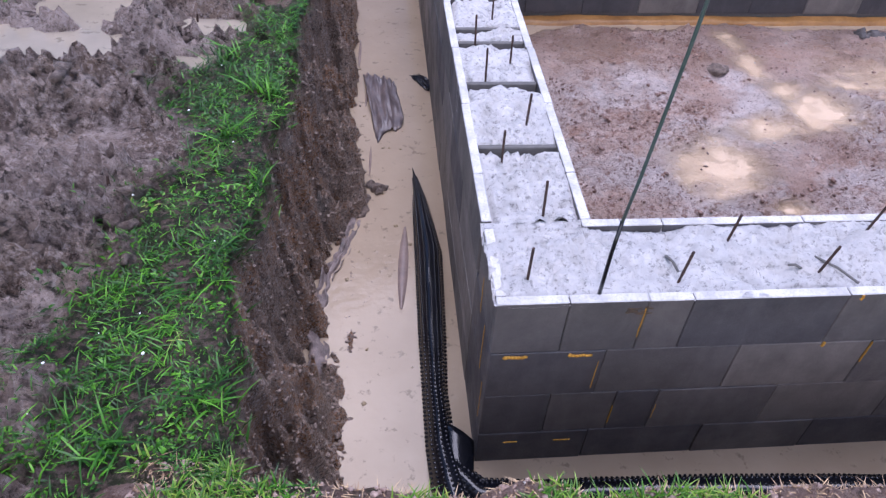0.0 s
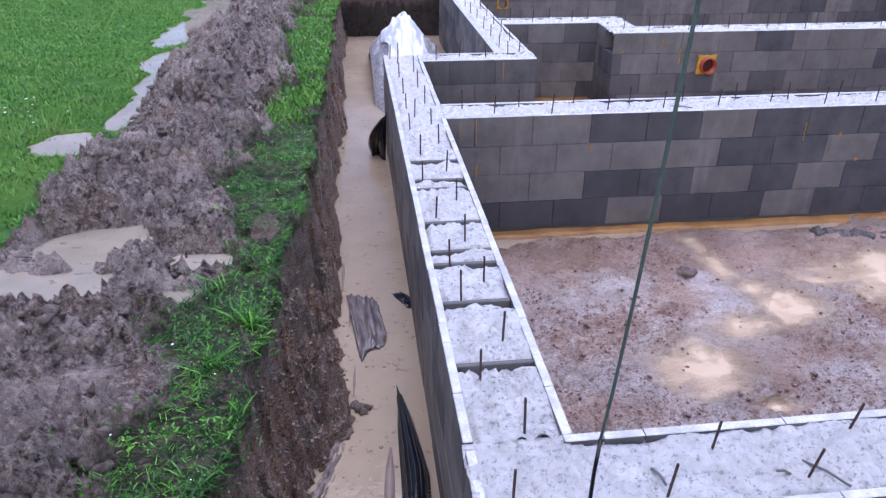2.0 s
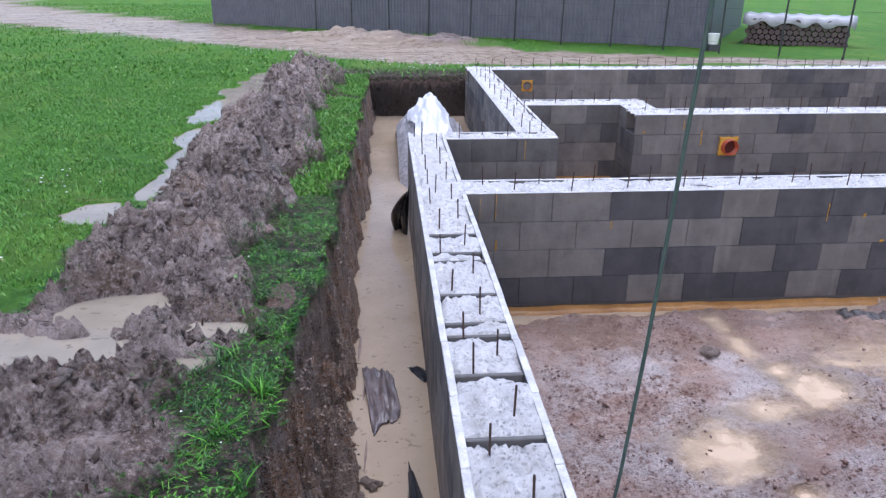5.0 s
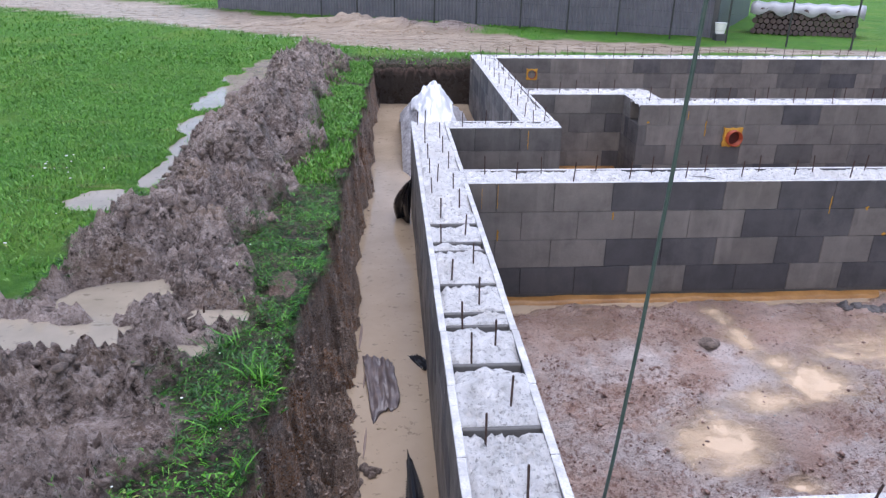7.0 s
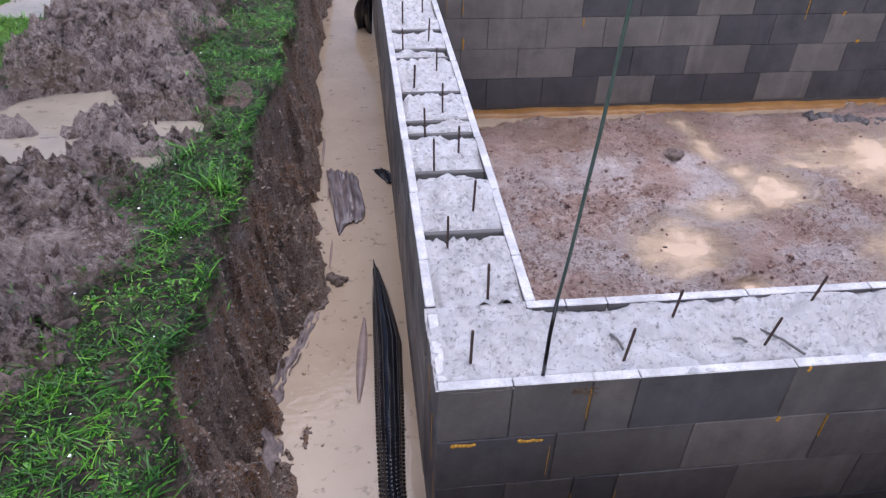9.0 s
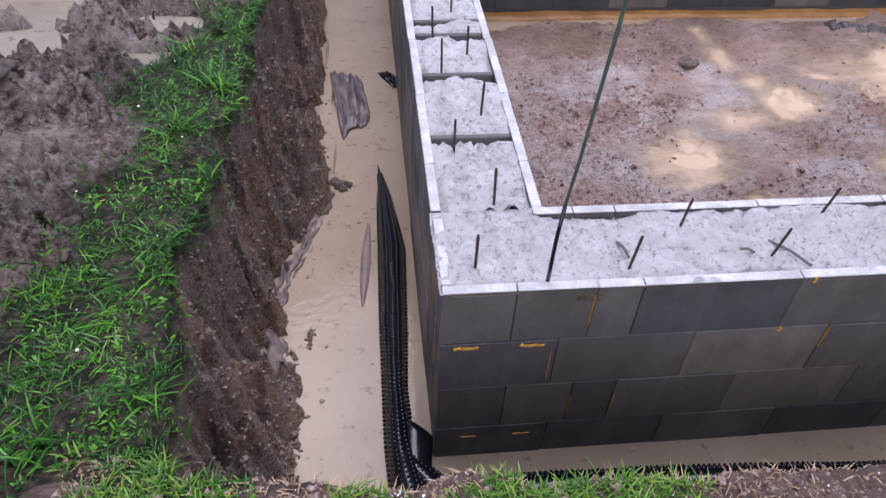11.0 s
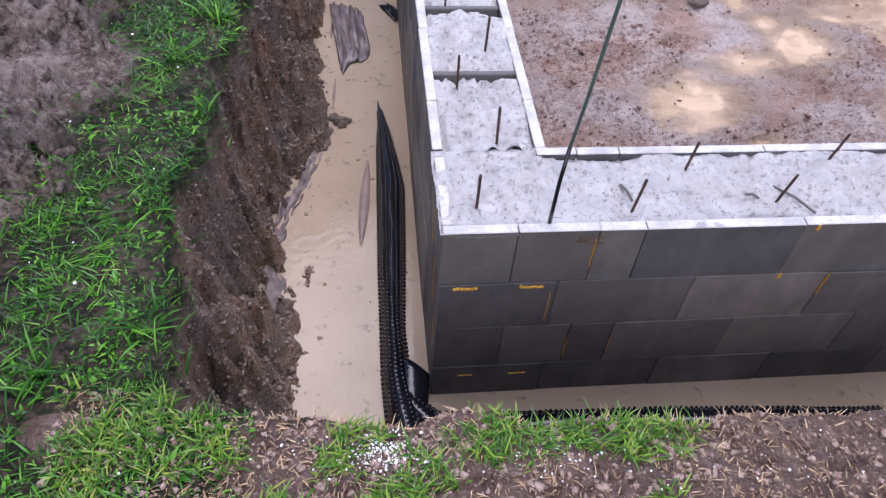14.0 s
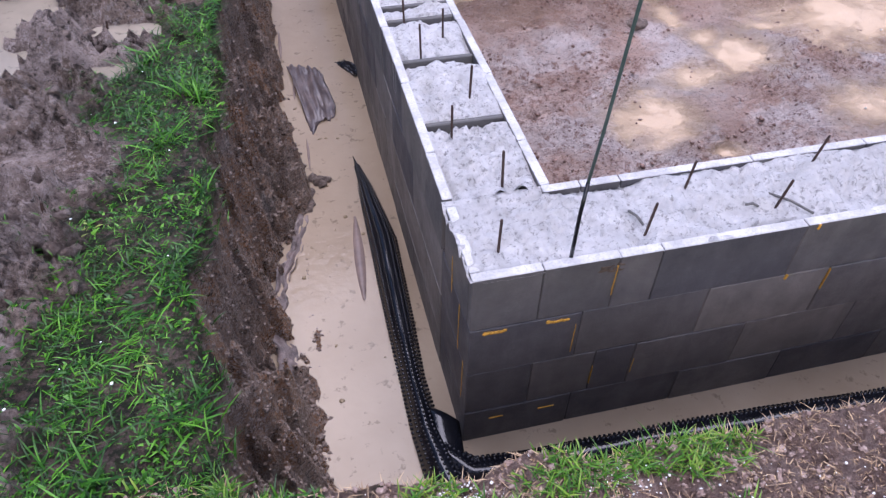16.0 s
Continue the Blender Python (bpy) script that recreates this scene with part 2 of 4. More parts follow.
def tube(bm, pts, radii, sides=8, cap=True):
    rings = []
    for i, p in enumerate(pts):
        d = (Vector(pts[min(i + 1, len(pts) - 1)]) - Vector(pts[max(i - 1, 0)])).normalized()
        u = d.orthogonal().normalized()
        v = d.cross(u)
        if rings:
            u = (u0 - d * u0.dot(d)).normalized()
            v = d.cross(u)
        u0 = u
        r = radii[i] if isinstance(radii, (list, tuple)) else radii
        rings.append([bm.verts.new(Vector(p) + r * (math.cos(a) * u + math.sin(a) * v)) for a in (2 * math.pi * k / sides for k in range(sides))])
    for a, b in zip(rings, rings[1:]):
        for k in range(sides):
            bm.faces.new((a[k], a[(k + 1) % sides], b[(k + 1) % sides], b[k]))
    if cap:
        bm.faces.new(rings[0][::-1])
        bm.faces.new(rings[-1])


def mesh_from(name, verts, faces, material, smooth=True):
    """verts: n x 3, faces: m x k array."""
    me = bpy.data.meshes.new(name)
    verts, faces = np.asarray(verts, np.float32), np.asarray(faces, np.int32)
    k = faces.shape[1]
    me.vertices.add(len(verts))
    me.vertices.foreach_set("co", verts.ravel())
    me.loops.add(faces.size)
    me.loops.foreach_set("vertex_index", faces.ravel())
    me.polygons.add(len(faces))
    me.polygons.foreach_set("loop_start", np.arange(0, faces.size, k, dtype=np.int32))
    me.polygons.foreach_set("loop_total", np.full(len(faces), k, dtype=np.int32))
    me.update(calc_edges=True)
    if smooth:
        me.shade_smooth()
    me.materials.append(material)
    return me


def grid_faces(nx, ny):
    i = np.arange(nx * ny).reshape(ny, nx)
    return np.stack([i[:-1, :-1], i[:-1, 1:], i[1:, 1:], i[1:, :-1]], -1).reshape(-1, 4)


RNG = np.random.default_rng(7)
LATTICE = RNG.random((256, 256))


def vnoise(x, y):
    xi, yi = np.floor(x).astype(int), np.floor(y).astype(int)
    u, v = x - xi, y - yi
    u, v = u * u * (3 - 2 * u), v * v * (3 - 2 * v)
    at = lambda a, b: LATTICE[a & 255, b & 255]
    return (at(xi, yi) * (1 - u) + at(xi + 1, yi) * u) * (1 - v) + (at(xi, yi + 1) * (1 - u) + at(xi + 1, yi + 1) * u) * v - 0.5


def fbm(x, y, octaves=4, gain=0.5):
    s, a = 0, 1.0
    for k in range(octaves):
        s = s + a * vnoise(x * 2 ** k + 17.3 * k, y * 2 ** k + 5.7 * k)
        a *= gain
    return s


def ease(v, a, b):
    u = np.clip((v - a) / (b - a), 0, 1)
    return u * u * (3 - 2 * u)


# ---- the plan (wall tops at z = 0) ----
T, COURSE, UNIT, FOOT = 0.365, 0.232, 0.445, -1.0
WATER_Z, FLOOR_Z = -0.88, -0.985
PART_Y, CROSS_Y, ELL_X, STEP_Y, BACK_Y, FAR_Y = 3.72, 5.47, 1.105, 7.17, 6.55, 10.12
EAST = 9.0


def lay(y):
    """Level of the ground outside: it falls away gently from the camera."""
    return -0.10 - 0.012 * np.clip(y, 0, 60)


def bank_edge(y):
    run = np.interp(y, [-0.6, -0.42, -0.24, 0.14, 0.34, 0.44, 0.64, 0.94, 1.2, 1.6, 2.1, 2.25, 2.4, 3.0, 4.2, 5.0, 7.5, 10.9], [-0.74, -0.74, -0.78, -0.81, -0.82, -0.77, -0.74, -0.77, -0.74, -0.72, -0.75, -0.72, -0.64, -0.62, -0.63, -0.57, -0.54, -0.51])
    return run + 0.05 * fbm(y * 3.3, y * 0 + 3.1) + 0.035 * vnoise(y * 13, y * 0 + 9)


def water_edge(y):
    run = np.interp(y, [-0.6, 0.0, 0.15, 0.28, 0.51, 0.79, 1.15, 1.47, 1.7, 1.95, 2.45, 3.0, 3.47, 4.2, 5.9, 7.9, 11], [-0.52, -0.52, -0.54, -0.56, -0.60, -0.58, -0.60, -0.44, -0.41, -0.48, -0.48, -0.53, -0.48, -0.54, -0.45, -0.50, -0.42])
    return run + 0.045 * fbm(y * 4.1, y * 0 + 1.7)


def front_edge(x):
    return np.interp(x, [-0.8, -0.4, -0.2, 0.1, 1.0, 9], [-0.46, -0.46, -0.53, -0.50, -0.56, -0.6]) + 0.07 * fbm(x * 4, x * 0 + 8.2)


def puddle(x, y, cx, cy, rx, ry):
    w = 0.65 * fbm(x * 2.6 + cx, y * 2.6 + cy, 5, 0.6)
    return 1 - ease(np.hypot((x - cx) / rx, (y - cy) / ry) + w, 0.75, 1.1)


def spoil_mask(x, y):
    w = 0.22 * fbm(x * 2.6, y * 2.6, 5, 0.65)
    right = np.interp(y, [-2, -0.5, 0.04, 0.17, 0.33, 0.49, 0.63, 0.85, 1.15, 1.28, 1.45, 1.57, 1.9, 2.2, 2.5, 2.95, 3.45, 4.2, 6.2, 7.3, 9.4, 12], [-1.6, -1.3, -1.22, -1.24, -1.18, -1.27, -1.24, -1.12, -1.10, -1.22, -1.15, -1.02, -1.0, -0.97, -1.14, -1.17, -0.97, -0.99, -0.91, -1.05, -1.0, -0.9])
    left = np.interp(y, [-2, 1.5, 2.0, 2.3, 2.9, 3.6, 5, 8, 10, 11.2, 12.5], [-4.5, -3.2, -2.7, -2.05, -2.25, -2.08, -1.97, -1.98, -1.90, -1.75, -1.5])
    return ease(right - x + w, -0.06, 0.08) * ease(x - left + w, -0.1, 0.2) * (1 - ease(y, 11.8, 12.4)) * ease(y + 2 * w, -3.2, -2.2)


MEADOW_PUDDLES = [(-1.80, 1.72, 0.32, 0.19), (-2.25, 1.72, 0.38, 0.22), (-1.68, 2.18, 0.30, 0.22), (-1.13, 1.93, 0.19, 0.10), (-0.88, 2.22, 0.07, 0.06), (-0.86, 1.80, 0.06, 0.06), (-2.32, 3.87, 0.27, 0.27), (-2.15, 4.6, 0.15, 0.5), (-2.16, 5.6, 0.15, 0.7), (-2.22, 6.5, 0.20, 0.6), (-2.30, 7.9, 0.34, 1.0), (-2.26, 9.6, 0.32, 1.0), (-2.10, 11.2, 0.34, 0.9)]
FLOOR_PUDDLES = [(1.66, 1.90, 0.27, 0.26), (2.56, 2.40, 0.26, 0.21), (2.29, 3.35, 0.10, 0.26), (2.30, 2.96, 0.10, 0.22), (2.40, 2.68, 0.13, 0.16), (2.08, 2.22, 0.26, 0.13), (2.92, 2.72, 0.22, 0.12), (3.25, 1.62, 0.45, 0.32), (1.92, 1.46, 0.13, 0.07), (0.75, 3.62, 0.55, 0.13), (2.5, 3.66, 2.2, 0.09), (3.5, 2.75, 0.6, 0.35)]


def ground_level(x, y):
    """Height of the ground sheet and the five surface masks."""
    g = lay(y) + 0.035 * fbm(x * 0.9, y * 0.9, 4) * ease(np.hypot(x, y), 0, 6) + 0.02 * fbm(x * 6, y * 6, 3)
    g = g + 0.05 * (0.15 - np.abs(fbm(x * 9, y * 9, 4, 0.6))) * ease(y, -0.1, -0.45)
    sp = spoil_mask(x, y)
    heap = np.interp(y, [-1, 1.2, 2.6, 3.6, 6, 10, 12], [0.07, 0.08, 0.10, 0.26, 0.34, 0.30, 0.12])
    ridge = np.clip(1.05 - np.abs(x - np.interp(y, [0, 4, 8, 12], [-2.2, -1.5, -1.45, -1.35])) / np.interp(y, [0, 3, 4, 12], [2.5, 1.2, 0.75, 0.6]), 0.1, 1)
    far = ease(y, 2.6, 4.2)
    lumps = (0.55 * fbm(x * 1.5 + 4, y * 4.2, 5, 0.62) + 0.34 * (0.25 - np.abs(fbm(x * 4.2, y * 8, 4, 0.62)))) * (1 - far) + (0.80 * fbm(x * 2.3, y * 2.3, 5, 0.62) + 0.50 * (0.25 - np.abs(fbm(x * 5.2, y * 4.4, 4, 0.62)))) * far
    lumps = lumps + (0.50 - 0.24 * far) * fbm(x * 12, y * 15, 4, 0.75)
    g = g + sp * (heap * ridge + 0.50 * lumps * (0.44 + heap))
    g = np.where((x > -3.6) & (x < -0.8) & (y > 0.8) & (y < 13), np.maximum(g, lay(y) + 0.004), g)
    rut = np.exp(-((y - 0.95 - 0.10 * x) / 0.07) ** 2) + np.exp(-((y - 0.35 - 0.08 * x) / 0.08) ** 2) + np.exp(-((y - 1.5 + 0.1 * x) / 0.07) ** 2)
    g = g - 0.06 * rut * sp * (y < 3)
    g = g - 0.5 * np.exp(-(((x + 1.12) / 0.12) ** 4 + ((y - 4.75) / 0.24) ** 4)) * sp
    for p in MEADOW_PUDDLES:
        m = puddle(x, y, *p)
        g = g * (1 - m) + m * (lay(y) - 0.03)
    pool = 0 * x
    for q in MEADOW_PUDDLES:
        pool = np.maximum(pool, puddle(x, y, *q))
    turf = (1 - sp) * (0.85 + 0.1 * ease(x, -1.5, -2.5))
    turf = turf - 0.75 * ease(y, -0.2, -0.6) * ease(x, -1.0, 0.0) * (1 - ease(y, -1.0, -1.8))
    turf = turf - 0.9 * puddle(x, y, -0.93, -0.5, 0.10, 0.06) - 0.5 * puddle(x, y, -0.82, 2.3, 0.08, 0.15)
    near_road = np.interp(x, [-25, -5.2, 0.1, 5.5, 20], [34, 17.5, 12.9, 12.4, 12.2])
    far_road = np.interp(x, [-25, -8, 0.3, 4, 9, 20], [44, 25.4, 16.6, 14.6, 13.2, 12.8])
    road = ease(y - near_road + 0.6 * fbm(x, y), -0.15, 0.25) * ease(far_road - y + 0.5 * fbm(x * 1.3, y), -0.1, 0.3)
    mound = np.exp(-(((x + 0.3) / 2.4) ** 2 + ((y - 17.2 + 0.35 * x) / 0.7) ** 2)) * (0.35 + 0.3 * fbm(x * 2, y * 2))
    g = g + mound
    turf = turf * (1 - ease(mound, 0.05, 0.15))
    # trench beside the walls, cut with a steep face
    top, foot = bank_edge(y), water_edge(y)
    rough = 0.06 * fbm(x * 5 + y * 2.0, y * 5, 4, 0.6)
    u = np.clip((x - top + rough) / np.maximum(foot + 0.06 - top, 0.05), 0, 1)
    side = np.interp(u, [0, 0.07, 0.16, 0.45, 0.8, 1], [0, 0.16, 0.33, 0.55, 0.82, 1])
    side = np.clip(side + (0.5 * fbm(x * 4.5, y * 2.6, 5, 0.65) + 0.22 * fbm(x * 17, y * 19, 3)) * np.clip(side * (1 - side) * 5, 0, 1), 0, 1)
    front = ease(y - front_edge(x), -0.02, 0.10)
    back = 1 - ease(y - 10.95 + 0.1 * fbm(x * 3, y * 3), -0.1, 0.05) * (x < 1.2)
    back = back * np.where(x >= 1.2, 1 - (y > FAR_Y + 0.2), 1)
    cut = side * front * back * (1 - ease(x, EAST + 0.5, EAST + 0.75))
    deep = -1.02 + 0.03 * fbm(x * 5, y * 5)
    ledge = 0.13 * np.exp(-((x + 0.47) / 0.10) ** 2) * ease(y, -0.4, 0.2) * (1 - ease(y, 2.0, 2.4))
    z = g * (1 - cut) + (deep + ledge) * cut
    bank = ease(cut, 0.03, 0.15)
    # rooms inside the walls
    room = (x > 0.2) * (y > 0.2) * (y < CROSS_Y + 0.1) + (x > ELL_X + 0.2) * (y >= CROSS_Y + 0.1) * (y < FAR_Y + 0.2)
    room = np.clip(room, 0, 1) * (x < EAST + 0.2)
    floor = FLOOR_Z + 0.036 + 0.045 * fbm(x * 1.7, y * 1.7, 4) + 0.05 * (0.2 - np.abs(fbm(x * 7, y * 7, 5, 0.65))) + 0.02 * fbm(x * 25, y * 25, 2)
    rough_floor = ease(fbm(x * 2.1 + 8, y * 2.1 + 3, 5, 0.65) + 0.25 * np.exp(-((x - 0.55) / 0.4) ** 2) + 0.22 * np.exp(-((y - 1.3) / 0.35) ** 2) - 0.15 * ease(y, 2.8, 3.3), -0.10, 0.16)
    floor = floor + rough_floor * (0.035 * fbm(x * 16, y * 16, 3, 0.7) + 0.006)
    silt = 0 * x
    for cx, cy, rx, ry in FLOOR_PUDDLES:
        w = 0.9 * fbm(x * 3 + cx, y * 3 + cy, 5, 0.62)
        d = np.hypot((x - cx) / rx, (y - cy) / ry) + w
        m = 1 - ease(d, 0.30, 1.35)
        silt = np.maximum(silt, 1 - ease(d, 0.2, 1.9))
        floor = floor * (1 - m) + m * np.where(cy > 3.5, FLOOR_Z - 0.012, FLOOR_Z + 0.022)
    floor = floor + 0.05 * ease(x, 3.0, 3.6) * ease(y, 2.4, 2.9) * (1 - ease(y, 3.3, 3.5))
    z = z * (1 - room) + floor * room
    return z, dict(pool=pool, rough=rough_floor * room, dark_end=ease(y, 10.3, 10.75), wet_sheen=1 - ease(y + 0.5 * fbm(x * 1.5, y * 1.5, 4, 0.6) - 0.12 * x, 2.3, 2.9), silt=silt * room, meadow=np.maximum.reduce([ease(x, -1.7, -2.3) * ease(y, 0.5, 2.0), ease(y, 11.5, 12.5), ease(x, -3.6, -4.6), ease(y, -1.1, -1.9), ease(x, EAST + 0.8, EAST + 1.6)]), turf=turf * (1 - bank) * (1 - room) * (1 - road), spoil=np.maximum(sp, ease(mound, 0.05, 0.15)) * (1 - bank) * (1 - room), bank=bank * (1 - room), inside=room * 1.0, track=road)


def spread(lo, hi, step, far_lo, far_hi):
    mid = list(np.arange(lo, hi + step / 2, step))
    for end, sgn, out in ((far_hi, 1, True), (far_lo, -1, False)):
        s, p, extra = step, (mid[-1] if out else mid[0]), []
        while p * sgn < end * sgn:
            s *= 1.13
            p += sgn * s
            extra.append(p)
        mid = mid + extra if out else extra[::-1] + mid
    return np.array(mid)


gx = np.concatenate([(q := spread(-3.0, 4.0, 0.02, -400, 400))[q < -0.93], np.arange(-0.93, -0.38, 0.008), q[q > -0.375]])
gy = np.concatenate([(q := spread(-1.5, 12.0, 0.028, -300, 900))[q < -0.75], np.arange(-0.75, 3.2, 0.014), q[q > 3.21]])
GX, GY = np.meshgrid(gx, gy)
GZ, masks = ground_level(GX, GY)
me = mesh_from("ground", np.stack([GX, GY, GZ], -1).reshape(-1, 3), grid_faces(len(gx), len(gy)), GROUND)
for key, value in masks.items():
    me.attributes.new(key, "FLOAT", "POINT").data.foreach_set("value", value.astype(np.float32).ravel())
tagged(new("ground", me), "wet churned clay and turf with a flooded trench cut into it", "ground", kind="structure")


def sheet_water(name, label, material, x0, x1, y0, y1, z):
    bm = bmesh.new()
    vs = [bm.verts.new(p) for p in ((x0, y0, z), (x1, y0, z), (x1, y1, z), (x0, y1, z))]
    bm.faces.new(vs)
    return tagged(part(name, bm, material), label, "water", kind="structure")


trench_water = sheet_water("water", "muddy brown rainwater standing in the trench", TRENCH_WATER, -0.95, 0.03, -0.75, 11.2, WATER_Z)
sheet_water("water", "muddy brown rainwater along the foot of the wall", TRENCH_WATER, 0.03, EAST, -0.75, 0.03, WATER_Z)
sheet_water("water", "muddy brown rainwater in the end of the trench", TRENCH_WATER, 0.03, ELL_X + 0.03, CROSS_Y + 0.2, 11.2, WATER_Z)
sheet_water("water", "ochre water standing along the foot of the wall", OCHRE_WATER, T - 0.05, EAST, 3.42, PART_Y + 0.05, FLOOR_Z)
sheet_water("water", "ochre water on the floor between two walls", OCHRE_WATER, T - 0.05, EAST, PART_Y + T - 0.05, CROSS_Y + 0.05, FLOOR_Z)
sheet_water("water", "ochre water in the recess between the walls", OCHRE_WATER, ELL_X + T - 0.05, EAST, CROSS_Y + 0.05, FAR_Y + 0.05, FLOOR_Z)
for x0, x1, y0, y1, text in ((-3.3, -0.95, 1.15, 2.75, "shallow rain puddles among the churned clay"), (-2.75, -1.55, 3.2, 12.5, "rainwater lying along the foot of the spoil heap")):
    bm = bmesh.new()
    bm.faces.new([bm.verts.new((x, y, float(lay(y)) - 0.012)) for x, y in ((x0, y0), (x1, y0), (x1, y1), (x0, y1))])
    tagged(part("puddle", bm, PUDDLE_WATER), text, "puddle", kind="structure")

# ---- walls of filled formwork blocks ----
BLOCKS = {}


def block_mesh(length, thick, top, cut=(None, None), end=False, material=None):
    key = (round(length, 3), round(thick, 3), top, cut, end, material.name)
    if key not in BLOCKS:
        bm = bmesh.new()
        g = 0.0013
        if top:
            for side, (y0, y1) in enumerate(((0, 0.034), (thick - 0.034, thick))):
                a, z = g, length - g
                if cut[side]:
                    lo, hi = cut[side]
                    if lo <= a and hi >= z:
                        continue
                    if lo <= a:
                        a = hi
                    elif hi >= z:
                        z = lo
                    else:
                        box(bm, hi, z, y0, y1, -COURSE + g, 0, 0.003)
                        z = lo
                box(bm, a, z, y0, y1, -COURSE + g, 0, 0.003)
            if end:
                box(bm, g, 0.034, 0.036, thick - 0.036, -COURSE + g, -0.001, 0.003)
        else:
            box(bm, g, length - g, 0, thick, g - COURSE, -g, 0.003)
        m = bpy.data.meshes.new("block")
        bm.to_mesh(m)
        bm.free()
        m.materials.append(material)
        if top:
            m.materials.append(RIM)
            for poly in m.polygons:
                p = poly
                if p.normal.z > 0.3 and p.center.z > -0.02:
                    p.material_index = 1
        BLOCKS[key] = m
    return BLOCKS[key]


def wall(name, label, origin, turn, length, thick, joints, grooves=(), gaps=(None, None), end=False, tones=(), pale=0.55):
    """A wall along its own x from origin; joints: the first joints of each course, tones: p(ale), m(id) or d(ark) blocks, from the top down."""
    base = new(name)
    base.matrix_world = pose(*origin, 0, 0, turn)
    tagged(base, label, "wall", kind="structure")
    for c, first in enumerate(joints):
        marks = list(first) if isinstance(first, (list, tuple)) else [first]
        while marks[-1] + UNIT < length - 0.02:
            marks.append(marks[-1] + UNIT)
        marks = [0.0] + [m for m in marks if 0.03 < m < length - 0.03] + [length]
        for i, (a, b) in enumerate(zip(marks, marks[1:])):
            known = tones[c] if c < len(tones) else ""
            tone = known[i] if i < len(known) else random.choices("pmd", (pale * 0.6, 0.4, 0.8 - pale * 0.8))[0]
            cut = tuple((round(q[0] - a, 3), round(q[1] - a, 3)) if q and q[0] < b and q[1] > a else None for q in gaps)
            ob = new("block", block_mesh(b - a, thick, c == 0, cut if c == 0 else (None, None), end and a == 0 and c == 0, {"p": PALE_BLOCK, "m": MID_BLOCK, "d": DARK_BLOCK}[tone]))
            ob.parent = base
            j = random.uniform(-0.002, 0.002)
            ob.location = (a, j, -c * COURSE)
    # core of the wall behind the joints, and its footing course
    bm = bmesh.new()
    box(bm, 0.012, length - 0.012, 0.012, thick - 0.012, FOOT - 0.15, -COURSE - 0.004)
    part("mortar_core", bm, WEB, base)
    # rough concrete poured into the top course
    nx, ny = max(int(length / 0.011), 4), 30
    xs, ys = np.linspace(-0.006, length - 0.001, nx), np.linspace(0.001, thick - 0.001, ny)
    cuts = [gp + d for gp in grooves for d in (-0.021, -0.0185, 0.0, 0.0165, 0.029, 0.032)]
    xs = np.array(sorted([v for v in xs if all(abs(v - q) > 0.004 for q in cuts)] + cuts))
    nx = len(xs)
    X, Y = np.meshgrid(xs, ys)
    m = pose(*origin, 0, 0, turn)
    WX, WY = m[0][0] * X + m[0][1] * Y + origin[0], m[1][0] * X + m[1][1] * Y + origin[1]
    Z = -0.006 + 0.036 * fbm(WX * 9, WY * 9, 6, 0.72) + 0.045 * (0.2 - np.abs(fbm(WX * 21, WY * 21, 3, 0.7))) * np.clip(0.7 + 2.2 * fbm(WX * 2.3, WY * 2.3, 3), 0.1, 1.4)
    edge = np.minimum(Y - 0.036, thick - 0.036 - Y)
    Z = -0.008 + (Z + 0.008) * np.clip(0.35 + edge / 0.06, 0.35, 1)
    for gpos in grooves:
        Z = np.where((X - gpos > -0.020) & (X - gpos < 0.030), -0.12 - 0.03 * np.exp(-(Y / 0.07) ** 2) + 0.02 * fbm(Y * 14, X * 0 + gpos), Z)
    Z = Z - 0.03 * np.exp(-(edge / 0.012) ** 2) * np.clip(0.2 + 2.5 * fbm(WX * 4, WY * 4), 0, 1)
    smear = fbm(WX * 5 + 3, WY * 5, 4, 0.6)
    Z = np.where(edge < -0.004, np.minimum(Z, np.where(smear > -0.06, 0.006, -0.002)), Z)
    Z = np.where(edge < -0.024, np.minimum(Z, np.where(smear > 0.12, 0.003, -0.004)), Z)
    fill = new("concrete_fill", mesh_from("concrete_fill", np.stack([X, Y, Z], -1).reshape(-1, 3), grid_faces(nx, ny), FILL, False))
    fill.parent = base
    for gpos in grooves:
        bm = bmesh.new()
        box(bm, gpos + 0.012, gpos + 0.034, 0.034, thick - 0.034, -0.2, -0.010, 0.004)
        part("web", bm, WEB, base, "grey web across the block")
    fill["label"] = "rough pale concrete poured between the block faces"
    return base


FRONT_JOINTS = [(0.22, 0.46, 0.60, 1.09), (0.375, 0.82, 1.27), (0.23, 0.46, 0.61, 1.03, 1.48), (0.40, 0.83, 1.26)]
wall("wall_front", "low wall of grey hollow blocks filled with rough concrete", (0, 0, 0), 0, EAST, T, FRONT_JOINTS, (), (None, (-1, T - 0.036)), True, ["mmmdmdm", "dmpmdmd", "dmdmpm", "ddmdm"])
